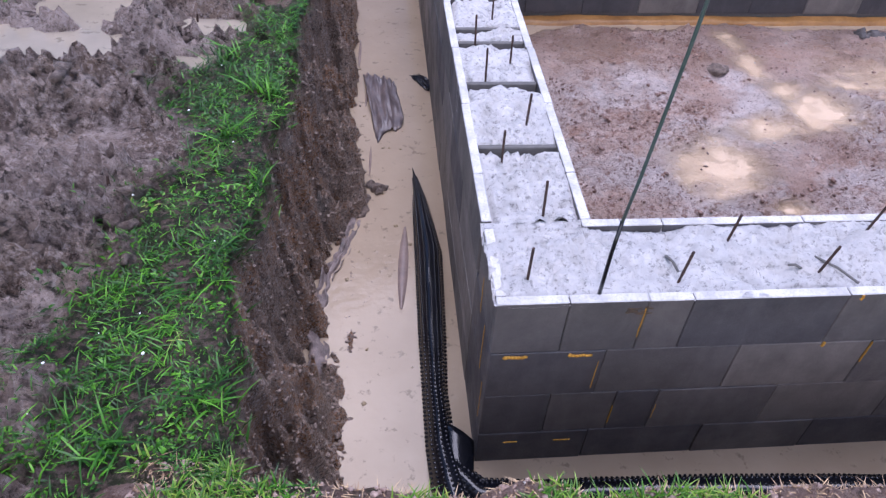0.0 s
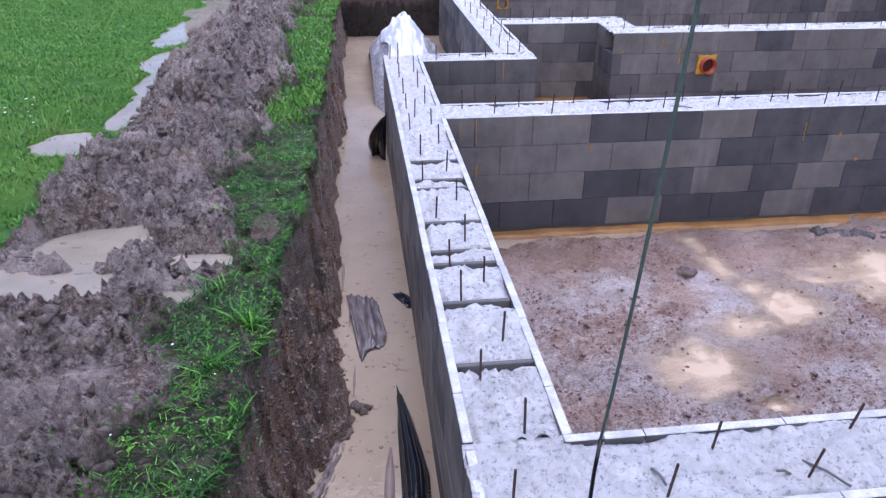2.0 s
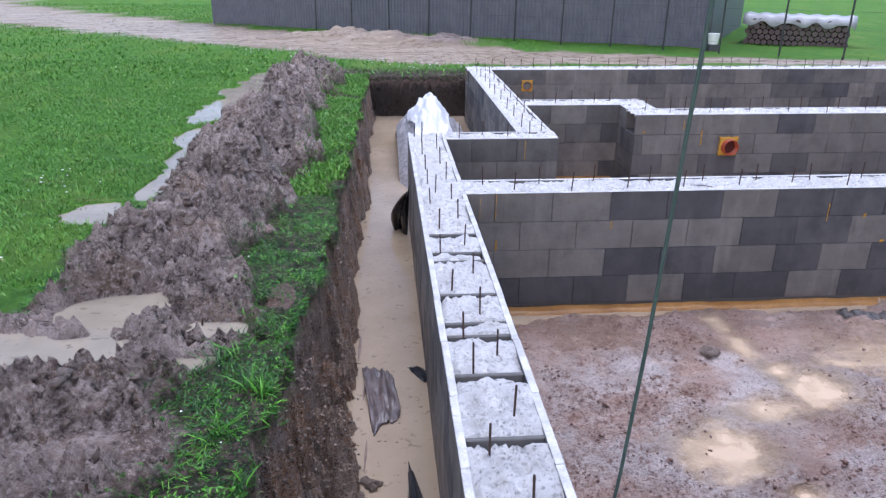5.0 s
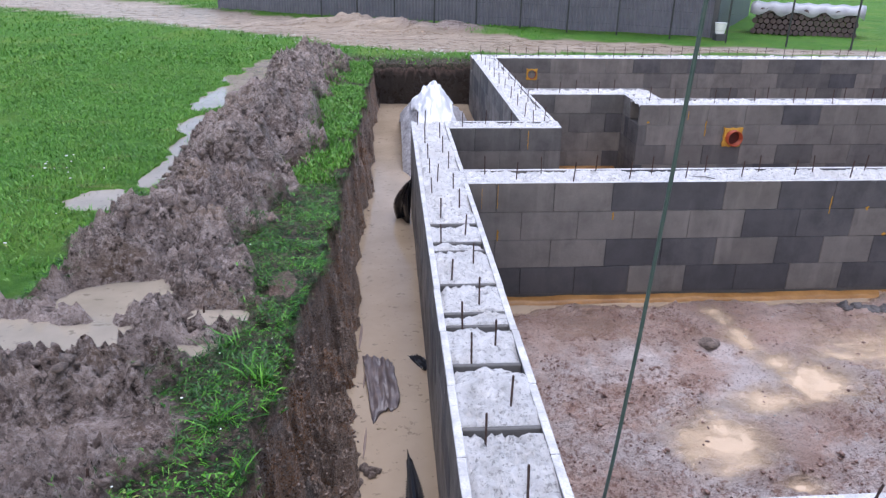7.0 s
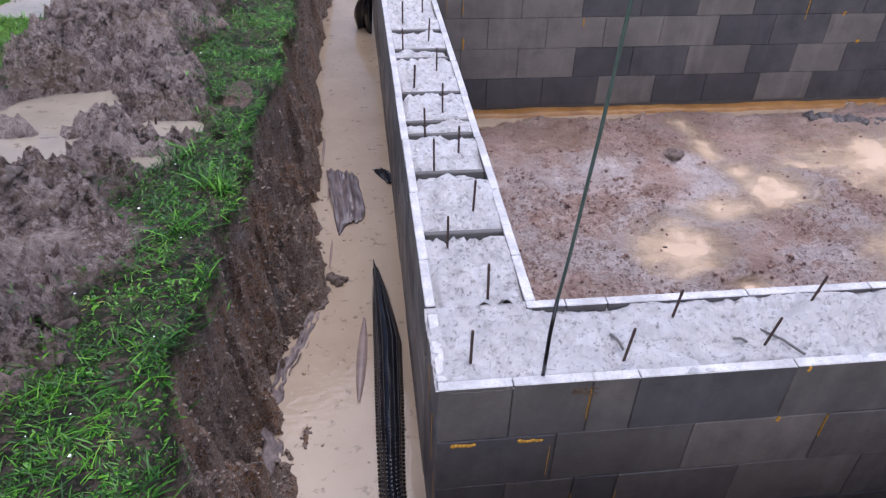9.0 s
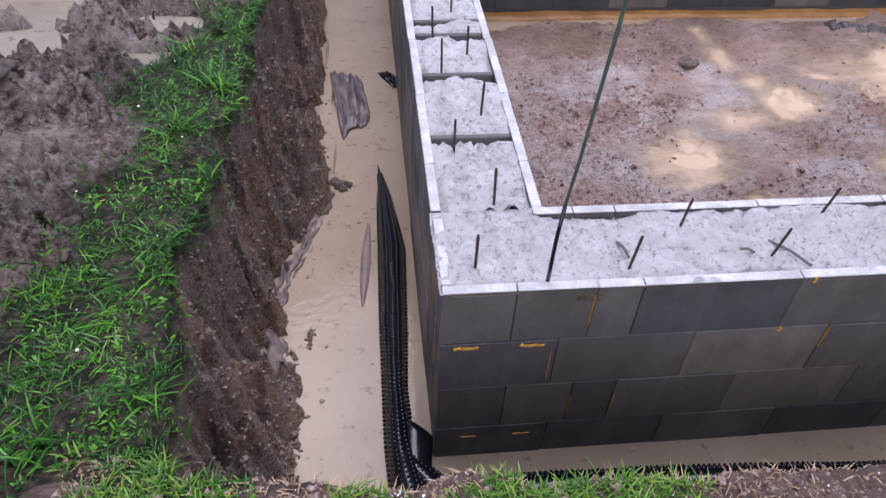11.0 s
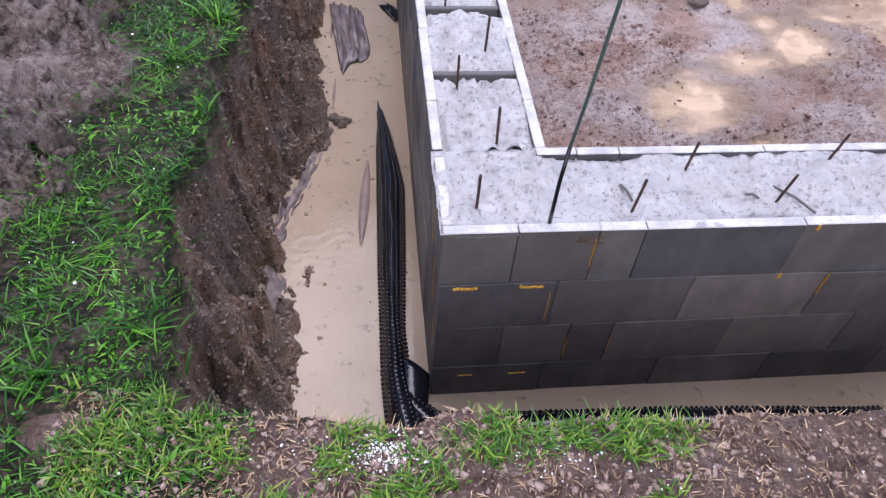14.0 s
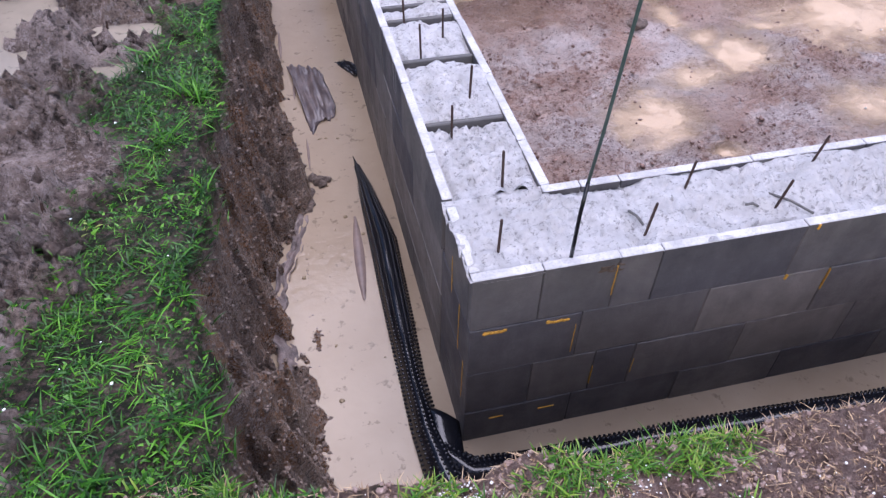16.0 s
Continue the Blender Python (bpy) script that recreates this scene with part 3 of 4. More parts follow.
# runs away from the camera: its own x is world y, its left face is the world's left
wall("wall_left", "low block wall with open webs filled with concrete", (T, T, 0), 90, CROSS_Y + 0.3 - T, T, [0.25, 0.5, 0.25, 0.5], grooves=[0.40, 0.84, 1.18, 1.31, 1.63, 2.08, 2.21, 2.52], gaps=((PART_Y - T + 0.036, PART_Y - 0.036), None), pale=0.9)
wall("wall_partition", "block wall between two rooms, topped with pale concrete", (T, PART_Y, 0), 0, EAST - T, T, [(0.215, 0.655, 1.105, 1.55, 1.985, 2.425), (0.415, 0.855, 1.295, 1.735, 2.175, 2.62), (0.22, 0.655, 1.095, 1.545, 1.985, 2.485, 2.865, 3.285), (0.43, 0.865, 1.305, 1.765, 2.185)],
     tones=["pppddpdddpd", "pppppddpdpp", "pppddpdpdpp", "dddpddpddpd"])
wall("wall_cross", "short block wall joining the ell", (T, CROSS_Y, 0), 0, ELL_X + T - T, 0.30, [0.25, 0.5, 0.25, 0.5], pale=0.8)
wall("wall_ell", "block wall running away beside the trench end", (ELL_X + T, CROSS_Y + 0.3, 0), 90, FAR_Y - CROSS_Y - 0.3, T, [0.25, 0.5, 0.25, 0.5], pale=0.8)
wall("wall_step", "short set-back length of block wall", (ELL_X + T, STEP_Y, 0), 0, 1.14 + T, T, [0.3, 0.05, 0.3, 0.05], pale=0.8)
wall("wall_return", "return of the block wall at the recess", (2.61 + T, BACK_Y + T, 0), 90, STEP_Y - BACK_Y - T, T, [0.25, 0.12, 0.25, 0.12])
wall("wall_middle", "long block wall with a pipe sleeve through it", (2.61, BACK_Y, 0), 0, EAST - 2.61, T, [0.35, 0.10, 0.35, 0.10], pale=0.8)
wall("wall_far", "far block wall with a pipe sleeve through it", (ELL_X, FAR_Y, 0), 0, EAST - ELL_X, T, [0.35, 0.10, 0.35, 0.10], pale=0.8)
wall("wall_right", "block wall closing the foundation", (EAST + T, 0, 0), 90, FAR_Y + T, T, [0.25, 0.445, 0.25, 0.445])

# ---- steel starter bars ----
BARS = {}


def bar_mesh(tall):
    if tall not in BARS:
        bm = bmesh.new()
        pts, radii = [], []
        k = int(tall / 0.012)
        for i in range(k + 1):
            pts.append((0, 0, -0.06 + (tall + 0.06) * i / k))
            radii.append(0.0052 if i % 2 else 0.0045)
        tube(bm, pts, radii, 6)
        m = bpy.data.meshes.new("starter_bar")
        bm.to_mesh(m)
        bm.free()
        m.materials.append(STEEL)
        BARS[tall] = m
    return BARS[tall]


def starter_bar(x, y, tall=0.145, lean=3):
    ob = new("starter_bar", bar_mesh(tall))
    ob.matrix_world = pose(x, y, -0.015, random.uniform(-lean, lean), random.uniform(-lean, lean), random.uniform(0, 360))
    tagged(ob, "thin rusty steel bar standing in the concrete", "steel bar", "starter bars in the wall tops")
    return ob


for x, y in ((0.11, 0.11), (0.21, 0.40), (0.11, 0.69), (0.24, 0.93), (0.12, 1.25), (0.24, 1.37), (0.11, 1.55), (0.22, 1.81), (0.10, 2.04), (0.24, 2.26), (0.08, 2.55),
             (0.24, 2.71), (0.11, 3.02), (0.25, 3.20), (0.08, 3.46), (0.24, 3.57), (0.14, 3.80), (0.09, 3.96), (0.25, 4.15), (0.10, 4.40), (0.24, 4.65), (0.10, 4.9), (0.25, 5.15), (0.12, 5.4), (0.06, 5.62), (0.14, 5.68)):
    starter_bar(x, y)
for x, y in ((0.58, 0.09), (0.79, 0.25), (1.03, 0.10), (1.28, 0.28)):
    ob = starter_bar(x, y, 0.125, 2)
    ob.matrix_world = pose(x, y, -0.015, 0, 11 if x > 1 else 5, 0)
for k in range(16):
    starter_bar(1.5 + 0.45 * k / 2, 0.10 if k % 2 == 0 else 0.26)
for k in range(34):
    starter_bar(0.52 + 0.22 * k, PART_Y + (0.25 if k % 2 == 0 else 0.09) + random.uniform(-0.02, 0.02), 0.15)
for k in range(4):
    starter_bar(0.5 + 0.24 * k, CROSS_Y + (0.2 if k % 2 else 0.10))
for k in range(19):
    starter_bar(ELL_X + (0.10 if k % 2 else 0.26), CROSS_Y + 0.35 + 0.235 * k)
for k in range(26):
    starter_bar(2.8 + 0.235 * k, BACK_Y + (0.10 if k % 2 else 0.26), 0.17)
for k in range(5):
    starter_bar(1.6 + 0.24 * k, STEP_Y + (0.10 if k % 2 else 0.26))
for k in range(32):
    starter_bar(ELL_X + 0.15 + 0.235 * k, FAR_Y + (0.10 if k % 2 else 0.26), 0.17)
for (x0, y0), (x1, y1) in (((0.565, 0.19), (0.585, 0.12)), ((1.05, 0.17), (1.14, 0.05)), ((0.945, 0.135), (0.985, 0.12)), ((2.14, 3.86), (2.30, 3.80))):
    bm = bmesh.new()
    tube(bm, [(x0, y0, -0.004), ((x0 + x1) / 2, (y0 + y1) / 2, 0.004), (x1, y1, -0.006)], 0.0042, 6)
    tagged(part("tie_rod", bm, WEB), "cement-caked rod end half sunk in the concrete", "rod", "rods sunk in the concrete")

# a slim pole standing on the front wall
pole = tagged(new("slim_pole"), "slim grey-green rod in a black sleeve standing on the wall", "pole")
pole.location = (0.313, 0.035, -0.02)
bm = bmesh.new()
tube(bm, [(0, 0, 0), (0.001, 0, 0.08), (0.003, 0.003, 0.18), (0.010, 0.006, 0.30)], [0.0062, 0.0062, 0.006, 0.0055], 10)
part("sleeve", bm, BLACK_PLASTIC, pole, "black plastic sleeve", True)
bm = bmesh.new()
tube(bm, [(0.009, 0.006, 0.29), (0.026, 0.01, 0.45), (0.053, 0.015, 0.8), (0.078, 0.02, 1.2), (0.099, 0.02, 1.6), (0.130, 0.02, 2.0), (0.160, 0.02, 2.5)], 0.0048, 10)
part("rod", bm, GREEN_ROD, pole, "", True)

# ---- pipe sleeves ----


def pipe_sleeve(x, y, z, half, r, out, label):
    thing = tagged(new("pipe_sleeve"), label, "pipe", "pipe sleeves through the walls")
    thing.location = (x, y, z)
    bm = bmesh.new()
    n = 24
    for k in range(n):
        a = 2 * math.pi * k / n
        c, s = math.cos(a), math.sin(a)
        q = half * (1 + 0.06 * math.sin(k * 2.3)) / max(abs(c), abs(s))
        for rr, d in ((r * 0.98, -0.03), (q, -0.024), (q, 0.02)):
            bm.verts.new((rr * c, d, rr * s))
    bm.verts.ensure_lookup_table()
    for k in range(n):
        a, b = 3 * k, 3 * ((k + 1) % n)
        for j in (0, 1):
            bm.faces.new([bm.verts[i] for i in (a + j, b + j, b + j + 1, a + j + 1)])
    bmesh.ops.recalc_face_normals(bm, faces=bm.faces)
    part("foam_collar", bm, YELLOW_FOAM, thing, "ragged square of yellow foam")
    bm = bmesh.new()
    rings = []
    for rr, d in ((r, 0.03), (r, -out), (r * 0.88, -out), (r * 0.86, 0.25)):
        rings.append([bm.verts.new((rr * math.cos(2 * math.pi * k / 28), d, rr * math.sin(2 * math.pi * k / 28))) for k in range(28)])
    for a, b in zip(rings, rings[1:]):
        for k in range(28):
            bm.faces.new((a[k], a[(k + 1) % 28], b[(k + 1) % 28], b[k]))
    bm.faces.new(rings[-1])
    bmesh.ops.recalc_face_normals(bm, faces=bm.faces)
    p = part("pipe", bm, ORANGE, thing, "red-orange plastic pipe", True)
    # solid plug in the bore, its dark colour stands for the shade inside
    bm = bmesh.new()
    tube(bm, [(0, 0.02 - out * 0.4, 0), (0, 0.13, 0)], r * 0.868, 28)
    part("bore", bm, DARK_RED, p, "dark plug standing for the shaded inside of the pipe")


pipe_sleeve(3.73, BACK_Y, -0.37, 0.108, 0.090, 0.10, "red-orange pipe stub set in yellow foam in the wall")
pipe_sleeve(2.05, FAR_Y, -0.25, 0.085, 0.072, 0.01, "dark red pipe opening framed by yellow foam")

# ---- yellow foam in the joints ----


def foam_bead(parent_name, x, y, z, w, h):
    bm = bmesh.new()
    k = 7
    for i in range(k):
        u = (i + 0.5) / k
        m = Matrix.Translation((x + (u - 0.5) * w, y, z + random.uniform(-0.15, 0.15) * h)) @ Matrix.Diagonal((w / k * 0.9, 0.006, h * random.uniform(0.35, 0.6), 1))
        if h > w:
            m = Matrix.Translation((x + random.uniform(-0.2, 0.2) * w, y, z + (u - 0.5) * h)) @ Matrix.Diagonal((w * random.uniform(0.3, 0.6), 0.005, h / k * 0.9, 1))
        bmesh.ops.create_icosphere(bm, subdivisions=1, radius=1, matrix=m)
    ob = part("foam_bead", bm, YELLOW_FOAM, None, "yellow foam squeezed from a joint", True)
    ob.parent = bpy.data.objects[parent_name]
    ob.matrix_parent_inverse = bpy.data.objects[parent_name].matrix_world.inverted()


for x, z, w, h in ((0.083, -0.252, 0.075, 0.016), (0.292, -0.252, 0.075, 0.016), (0.455, -0.10, 0.0022, 0.13), (0.358, -0.36, 0.0022, 0.14), (1.10, -0.24, 0.012, 0.02), (1.27, -0.29, 0.002, 0.10),
                   (0.12, -0.752, 0.05, 0.004), (0.31, -0.752, 0.06, 0.004), (0.615, -0.59, 0.002, 0.08), (0.46, -0.60, 0.002, 0.10), (1.13, -0.015, 0.012, 0.02)):
    foam_bead("wall_front", x, -0.001, z, w, h)
for x, z, w, h in ((1.49, -0.27, 0.012, 0.06), (3.53, -0.23, 0.025, 0.03), (0.60, -0.42, 0.016, 0.09), (0.59, -0.11, 0.006, 0.18), (3.22, -0.20, 0.007, 0.14), (3.72, -0.45, 0.03, 0.03), (0.47, -0.12, 0.004, 0.15)):
    foam_bead("wall_partition", x, PART_Y - 0.002, z, w, h)
for x, z, w, h in ((3.40, -0.27, 0.018, 0.17), (3.18, -0.12, 0.010, 0.10), (2.72, -0.2, 0.025, 0.025)):
    foam_bead("wall_middle", x, BACK_Y - 0.002, z, w, h)
foam_bead("wall_cross", 1.14, CROSS_Y - 0.002, -0.12, 0.007, 0.18)
for y, z, h in ((0.12, -0.35, 0.22), (0.22, -0.20, 0.16), (0.05, -0.55, 0.2)):
    foam_bead("wall_front", -0.001, y, z, 0.002, h)
bm = bmesh.new()
for k in range(22):
    bmesh.ops.create_icosphere(bm, subdivisions=1, radius=0.009, matrix=Matrix.Translation((0.40 + 0.075 * random.random(), -0.001, -0.028 - 0.03 * random.random())) @ Matrix.Diagonal((random.uniform(0.5, 1.8), 0.3, random.uniform(0.2, 0.6), 1)))
smear = part("clay_smear", bm, simple("brown_clay", (0.05, 0.033, 0.022), (0.12, 0.085, 0.055), 40), bpy.data.objects["wall_front"], "brown clay spatter")

# footing ledge, stained orange, along the foot of two walls
STAIN = simple("orange_clay", (0.26, 0.115, 0.03), (0.46, 0.24, 0.075), 7, 0.35)


def ledge(x0, x1, y, wide, z):
    xs = np.arange(x0, x1, 0.05)
    prof = np.array([(0.0, 0.012), (-0.45, 0.004), (-0.85, -0.012), (-1.0, -0.06)])
    X = np.repeat(xs[None], 4, 0)
    Y = y + 0.004 + prof[:, :1] * wide * (1 + 0.25 * fbm(xs * 4, xs * 0 + y)[None])
    Z = z + prof[:, 1:] + 0.012 * fbm(xs[None] * 6, prof[:, :1] * 3)
    ob = new("footing", mesh_from("footing", np.stack([X, Y, Z], -1).reshape(-1, 3), grid_faces(len(xs), 4), STAIN))
    tagged(ob, "orange-stained footing edge at the foot of the wall", "footing", kind="structure")


ledge(T, EAST, PART_Y, 0.10, -0.962)
ledge(ELL_X + T, 2.62, STEP_Y, 0.30, -0.90)
ledge(2.65, EAST, BACK_Y, 0.10, -0.965)

# ---- dimpled drainage sheet in the trench ----


def dimpled_sheet(name, label, pts, widths, heights, pitch=0.019):
    thing = tagged(new(name), label, "drainage sheet", "dimpled sheets in the trench")
    P = np.array(pts, float)
    L = np.concatenate([[0], np.cumsum(np.hypot(*(P[1:] - P[:-1]).T))])
    n = int(L[-1] / pitch)
    s = np.linspace(0, L[-1], n)
    cx, cy = np.interp(s, L, P[:, 0]), np.interp(s, L, P[:, 1])
    w, h = np.interp(s, L, widths), np.interp(s, L, heights)
    dx, dy = np.gradient(cx), np.gradient(cy)
    ln = np.hypot(dx, dy)
    nxv, nyv = dy / ln, -dx / ln
    m = 9
    a = np.linspace(-1.25, 1.25, m)[:, None]
    off = np.sin(a) / math.sin(1.25) * (w / 2)[None]
    wob = 0.012 * fbm(s[None] * 5, a * 1.3)
    X, Y = cx + nxv * off, cy + nyv * off
    Z = WATER_Z - 0.03 + (np.cos(a) - math.cos(1.25)) / (1 - math.cos(1.25)) * (h + 0.03)[None] + wob * np.clip(h / 0.05, 0, 1)
    V = np.stack([X, Y, Z], -1)
    sheet = new("sheet", mesh_from("sheet", V.reshape(-1, 3), grid_faces(n, m), BLACK_PLASTIC))
    sheet.parent = thing
    # round dimples standing proud of the sheet
    c = V[1:-1:1, 1:-1:1].reshape(-1, 3)
    tu = (V[1:-1, 2:] - V[1:-1, :-2]).reshape(-1, 3)
    tv = (V[2:, 1:-1] - V[:-2, 1:-1]).reshape(-1, 3)
    keep = np.repeat(w[None, 1:-1], m - 2, 0).reshape(-1) > 0.03
    c, tu, tv = c[keep], tu[keep], tv[keep]
    tu /= np.linalg.norm(tu, axis=1)[:, None]
    nv = np.cross(tu, tv)
    nv /= np.linalg.norm(nv, axis=1)[:, None]
    nv *= np.where(nv[:, 2:] < 0, -1, 1)
    bv = np.cross(nv, tu)
    rings = []
    for r, d in ((0.0066, -0.001), (0.0042, 0.0058)):
        for k in range(6):
            t = math.pi * k / 3
            rings.append(c + r * (math.cos(t) * tu + math.sin(t) * bv) + d * nv)
    vs = np.stack(rings, 1)
    base = np.arange(len(c))[:, None, None] * 12
    f = np.array([(k, (k + 1) % 6, 6 + (k + 1) % 6, 6 + k) for k in range(6)] + [(6, 7, 8, 9), (6, 9, 10, 11)])
    dim = new("dimple", mesh_from("dimple", vs.reshape(-1, 3), (base + f[None]).reshape(-1, 4), BLACK_PLASTIC, False))
    dim.parent = thing
    tagged(dim, "rows of round black dimples", kind="stuff")


dimpled_sheet("dimpled_sheet", "black dimpled plastic sheet arching out of the muddy water",
              [(-0.145, 1.78), (-0.12, 1.5), (-0.102, 1.1), (-0.118, 0.6), (-0.127, 0.3), (-0.122, 0.05), (-0.105, -0.10), (-0.085, -0.20)],
              [0.008, 0.085, 0.145, 0.13, 0.11, 0.125, 0.145, 0.15], [0.004, 0.035, 0.07, 0.075, 0.07, 0.085, 0.10, 0.09])
dimpled_sheet("dimpled_sheet", "black dimpled plastic sheet along the foot of the wall",
              [(-0.10, -0.03), (0.0, -0.14), (0.2, -0.17), (0.7, -0.185), (1.1, -0.21), (1.55, -0.24), (2.5, -0.26), (4.5, -0.28)],
              [0.10, 0.14, 0.16, 0.16, 0.18, 0.18, 0.18, 0.18], [0.07, 0.07, 0.09, 0.10, 0.11, 0.115, 0.115, 0.115])
# torn corner flap pulled towards the wall
bm = bmesh.new()
q = [[bm.verts.new((-0.125 + 0.125 * u - 0.02 * v, 0.16 - 0.10 * u - 0.17 * v, WATER_Z + 0.015 + 0.045 * math.sin(2.2 * u + 0.4) * (1 - 0.2 * v) + 0.02 * u * v)) for u in (i / 6 for i in range(7))] for v in (j / 6 for j in range(7))]
for a, b in zip(q, q[1:]):
    for k in range(6):
        bm.faces.new((a[k], a[k + 1], b[k + 1], b[k]))
flap = part("plastic_flap", bm, BLACK_PLASTIC, None, "", True)
flap.modifiers.new("thickness", "SOLIDIFY").thickness = 0.004
tagged(flap, "crumpled corner of black plastic at the wall's foot", "plastic sheet")


def crumpled(name, label, category, cx, cy, z, sx, sy, lift, material, turn=0.0, seed=0.0, n=22):
    u, v = np.meshgrid(np.linspace(-1, 1, n), np.linspace(-1, 1, n))
    edge = 1 - 0.25 * np.abs(fbm(u * 2 + seed, v * 2 + seed))
    x, y = u * sx * edge, v * sy * edge * (1 - 0.25 * u)
    h = lift * (np.abs(fbm(u * 3 + seed, v * 0.8 + seed, 3)) * 2 + 0.3 * fbm(u * 6, v * 6 + seed)) - 0.008 * (u * u + v * v)
    c, s = math.cos(turn), math.sin(turn)
    V = np.stack([cx + c * x - s * y, cy + s * x + c * y, z + h], -1)
    ob = new(name, mesh_from(name, V.reshape(-1, 3), grid_faces(n, n), material))
    ob.modifiers.new("thickness", "SOLIDIFY").thickness = 0.004
    return tagged(ob, label, category)


GREY_SHEET = simple("silty_grey_plastic", (0.055, 0.045, 0.05), (0.17, 0.135, 0.125), 9, 0.35)
crumpled("plastic_sheet", "dark grey silted plastic sheet lying in the muddy water", "plastic sheet", -0.285, 2.42, WATER_Z + 0.010, 0.098, 0.33, 0.035, GREY_SHEET, 0.10, 2.0)
crumpled("plastic_sheet", "scrap of dark blue-black plastic against the wall in the water", "plastic sheet", -0.04, 2.66, WATER_Z + 0.004, 0.035, 0.10, 0.03, BLACK_PLASTIC, 0.5, 5.0)
SILT = simple("silted_board", (0.16, 0.115, 0.10), (0.25, 0.185, 0.155), 12, 0.4)


def sliver(x0, y0, x1, y1, wide, label):
    bm = bmesh.new()
    k = 10
    rows = []
    for i in range(k + 1):
        u = i / k
        w = wide * math.sin(math.pi * min(max(u, 0.03), 0.97)) ** 0.6
        px, py = x0 + (x1 - x0) * u, y0 + (y1 - y0) * u
        rows.append([bm.verts.new((px + d * w, py, WATER_Z + e)) for d, e in ((-0.5, -0.006), (-0.3, 0.006), (0.3, 0.008), (0.5, -0.006))])
    for a, b in zip(rows, rows[1:]):
        for j in range(3):
            bm.faces.new((a[j], a[j + 1], b[j + 1], b[j]))
    tagged(part("board", bm, SILT, None, "", True), label, "board", "boards afloat in the trench")


sliver(-0.207, 1.30, -0.245, 0.76, 0.060, "silt-covered board floating in the trench water")
sliver(-0.375, 2.70, -0.40, 2.38, 0.022, "thin silted batten in the trench water")
sliver(-0.37, 1.98, -0.38, 1.72, 0.018, "thin silted batten in the trench water")
sliver(-0.43, 3.2, -0.44, 2.85, 0.025, "thin silted batten in the trench water")

# black plastic hanging out of the wall, far along the trench
bm = bmesh.new()
rows = []
for i in range(11):
    u = i / 10
    wide = 0.05 + 0.17 * math.sin(min(1.0, u * 1.3) * math.pi * 0.62) - 0.06 * u
    rows.append([bm.verts.new((-0.002 - wide * v - 0.03 * u * (1 - v), 5.30 - 0.10 * math.sin(3 * v + 2 * u) - 0.06 * v * math.sin(9 * v), -0.42 - 0.5 * u - 0.05 * v)) for v in (j / 9 for j in range(10))])
for a, b in zip(rows, rows[1:]):
    for j in range(9):
        bm.faces.new((a[j], a[j + 1], b[j + 1], b[j]))
ob = part("plastic_sheet", bm, BLACK_PLASTIC, None, "", True)
ob.modifiers.new("thickness", "SOLIDIFY").thickness = 0.005
tagged(ob, "black plastic sheet drooping from the wall into the water", "plastic sheet")

# dirty membrane edge along the water line
ys = np.linspace(0.22, 1.36, 90)
line = np.interp(ys, [0.24, 0.65, 0.95, 1.36], [-0.60, -0.615, -0.565, -0.435]) + 0.03 * fbm(ys * 9, ys * 0 + 4, 4, 0.6)
v = np.linspace(0, 1, 7)[:, None]
wide = 0.055 + 0.05 * np.clip(fbm(ys * 5, ys * 0 + 2), -0.3, 1)[None]
X = line[None] + wide * (0.5 - v)
Z = WATER_Z - 0.012 + 0.040 * v ** 0.5 + 0.045 * fbm(ys[None] * 7, v * 5.5, 4, 0.6)
ob = new("membrane", mesh_from("membrane", np.stack([X, np.repeat(ys[None], 7, 0), Z], -1).reshape(-1, 3), grid_faces(90, 7), simple("muddy_membrane", (0.06, 0.046, 0.042), (0.27, 0.21, 0.19), 16, 0.4, 0, 0.8, 0.01)))
ob.modifiers.new("thickness", "SOLIDIFY").thickness = 0.004
tagged(ob, "mud-caked plastic membrane edge along the water line", "membrane")

# ---- white plastic over a heap at the end of the trench ----
WHITE_SHEET = simple("white_plastic", (0.62, 0.63, 0.66), (0.86, 0.87, 0.89), 5, 0.32, 0, 0.6, 0.02)
n = 90
u, v = np.meshgrid(np.linspace(-0.06, 1.09, n), np.linspace(CROSS_Y + 0.33, 10.0, n))
r = np.hypot((u - 0.40) / 0.68, (v - 8.3) / 2.2)
Z = -1.02 + 0.98 * np.clip(1 - r, 0, 1) ** 0.85 + 0.16 * fbm(u * 4, v * 2.2, 5, 0.55) * ease(r, 1.15, 0.5)
Z = Z + 0.055 * np.abs(fbm(u * 9 + v, v * 4, 3, 0.5))
mound = tagged(new("covered_heap"), "heap of grey gravel under a wrinkled white plastic strip", "covered heap")
heap = new("gravel_body", mesh_from("gravel_body", np.stack([u, v, Z], -1).reshape(-1, 3), grid_faces(n, n), simple("grey_gravel", (0.20, 0.19, 0.20), (0.50, 0.49, 0.51), 22, 0.45, 0, 1.0, 0.03)))
heap.parent = mound
n = 60
c, v = np.meshgrid(np.linspace(-1, 1, n), np.linspace(CROSS_Y + 0.40, 9.3, n))
u = 0.36 + 0.10 * fbm(v * 1.3, v * 0 + 2) + (0.27 + 0.05 * fbm(v * 3, v * 0 + 6)) * c
r = np.hypot((u - 0.40) / 0.68, (v - 8.3) / 2.2)
Z = -0.985 + 0.98 * np.clip(1 - r, 0, 1) ** 0.85 + 0.16 * fbm(u * 4, v * 2.2, 5, 0.55) * ease(r, 1.15, 0.5) + 0.07 * np.abs(fbm(u * 9 + v, v * 4, 3, 0.5))
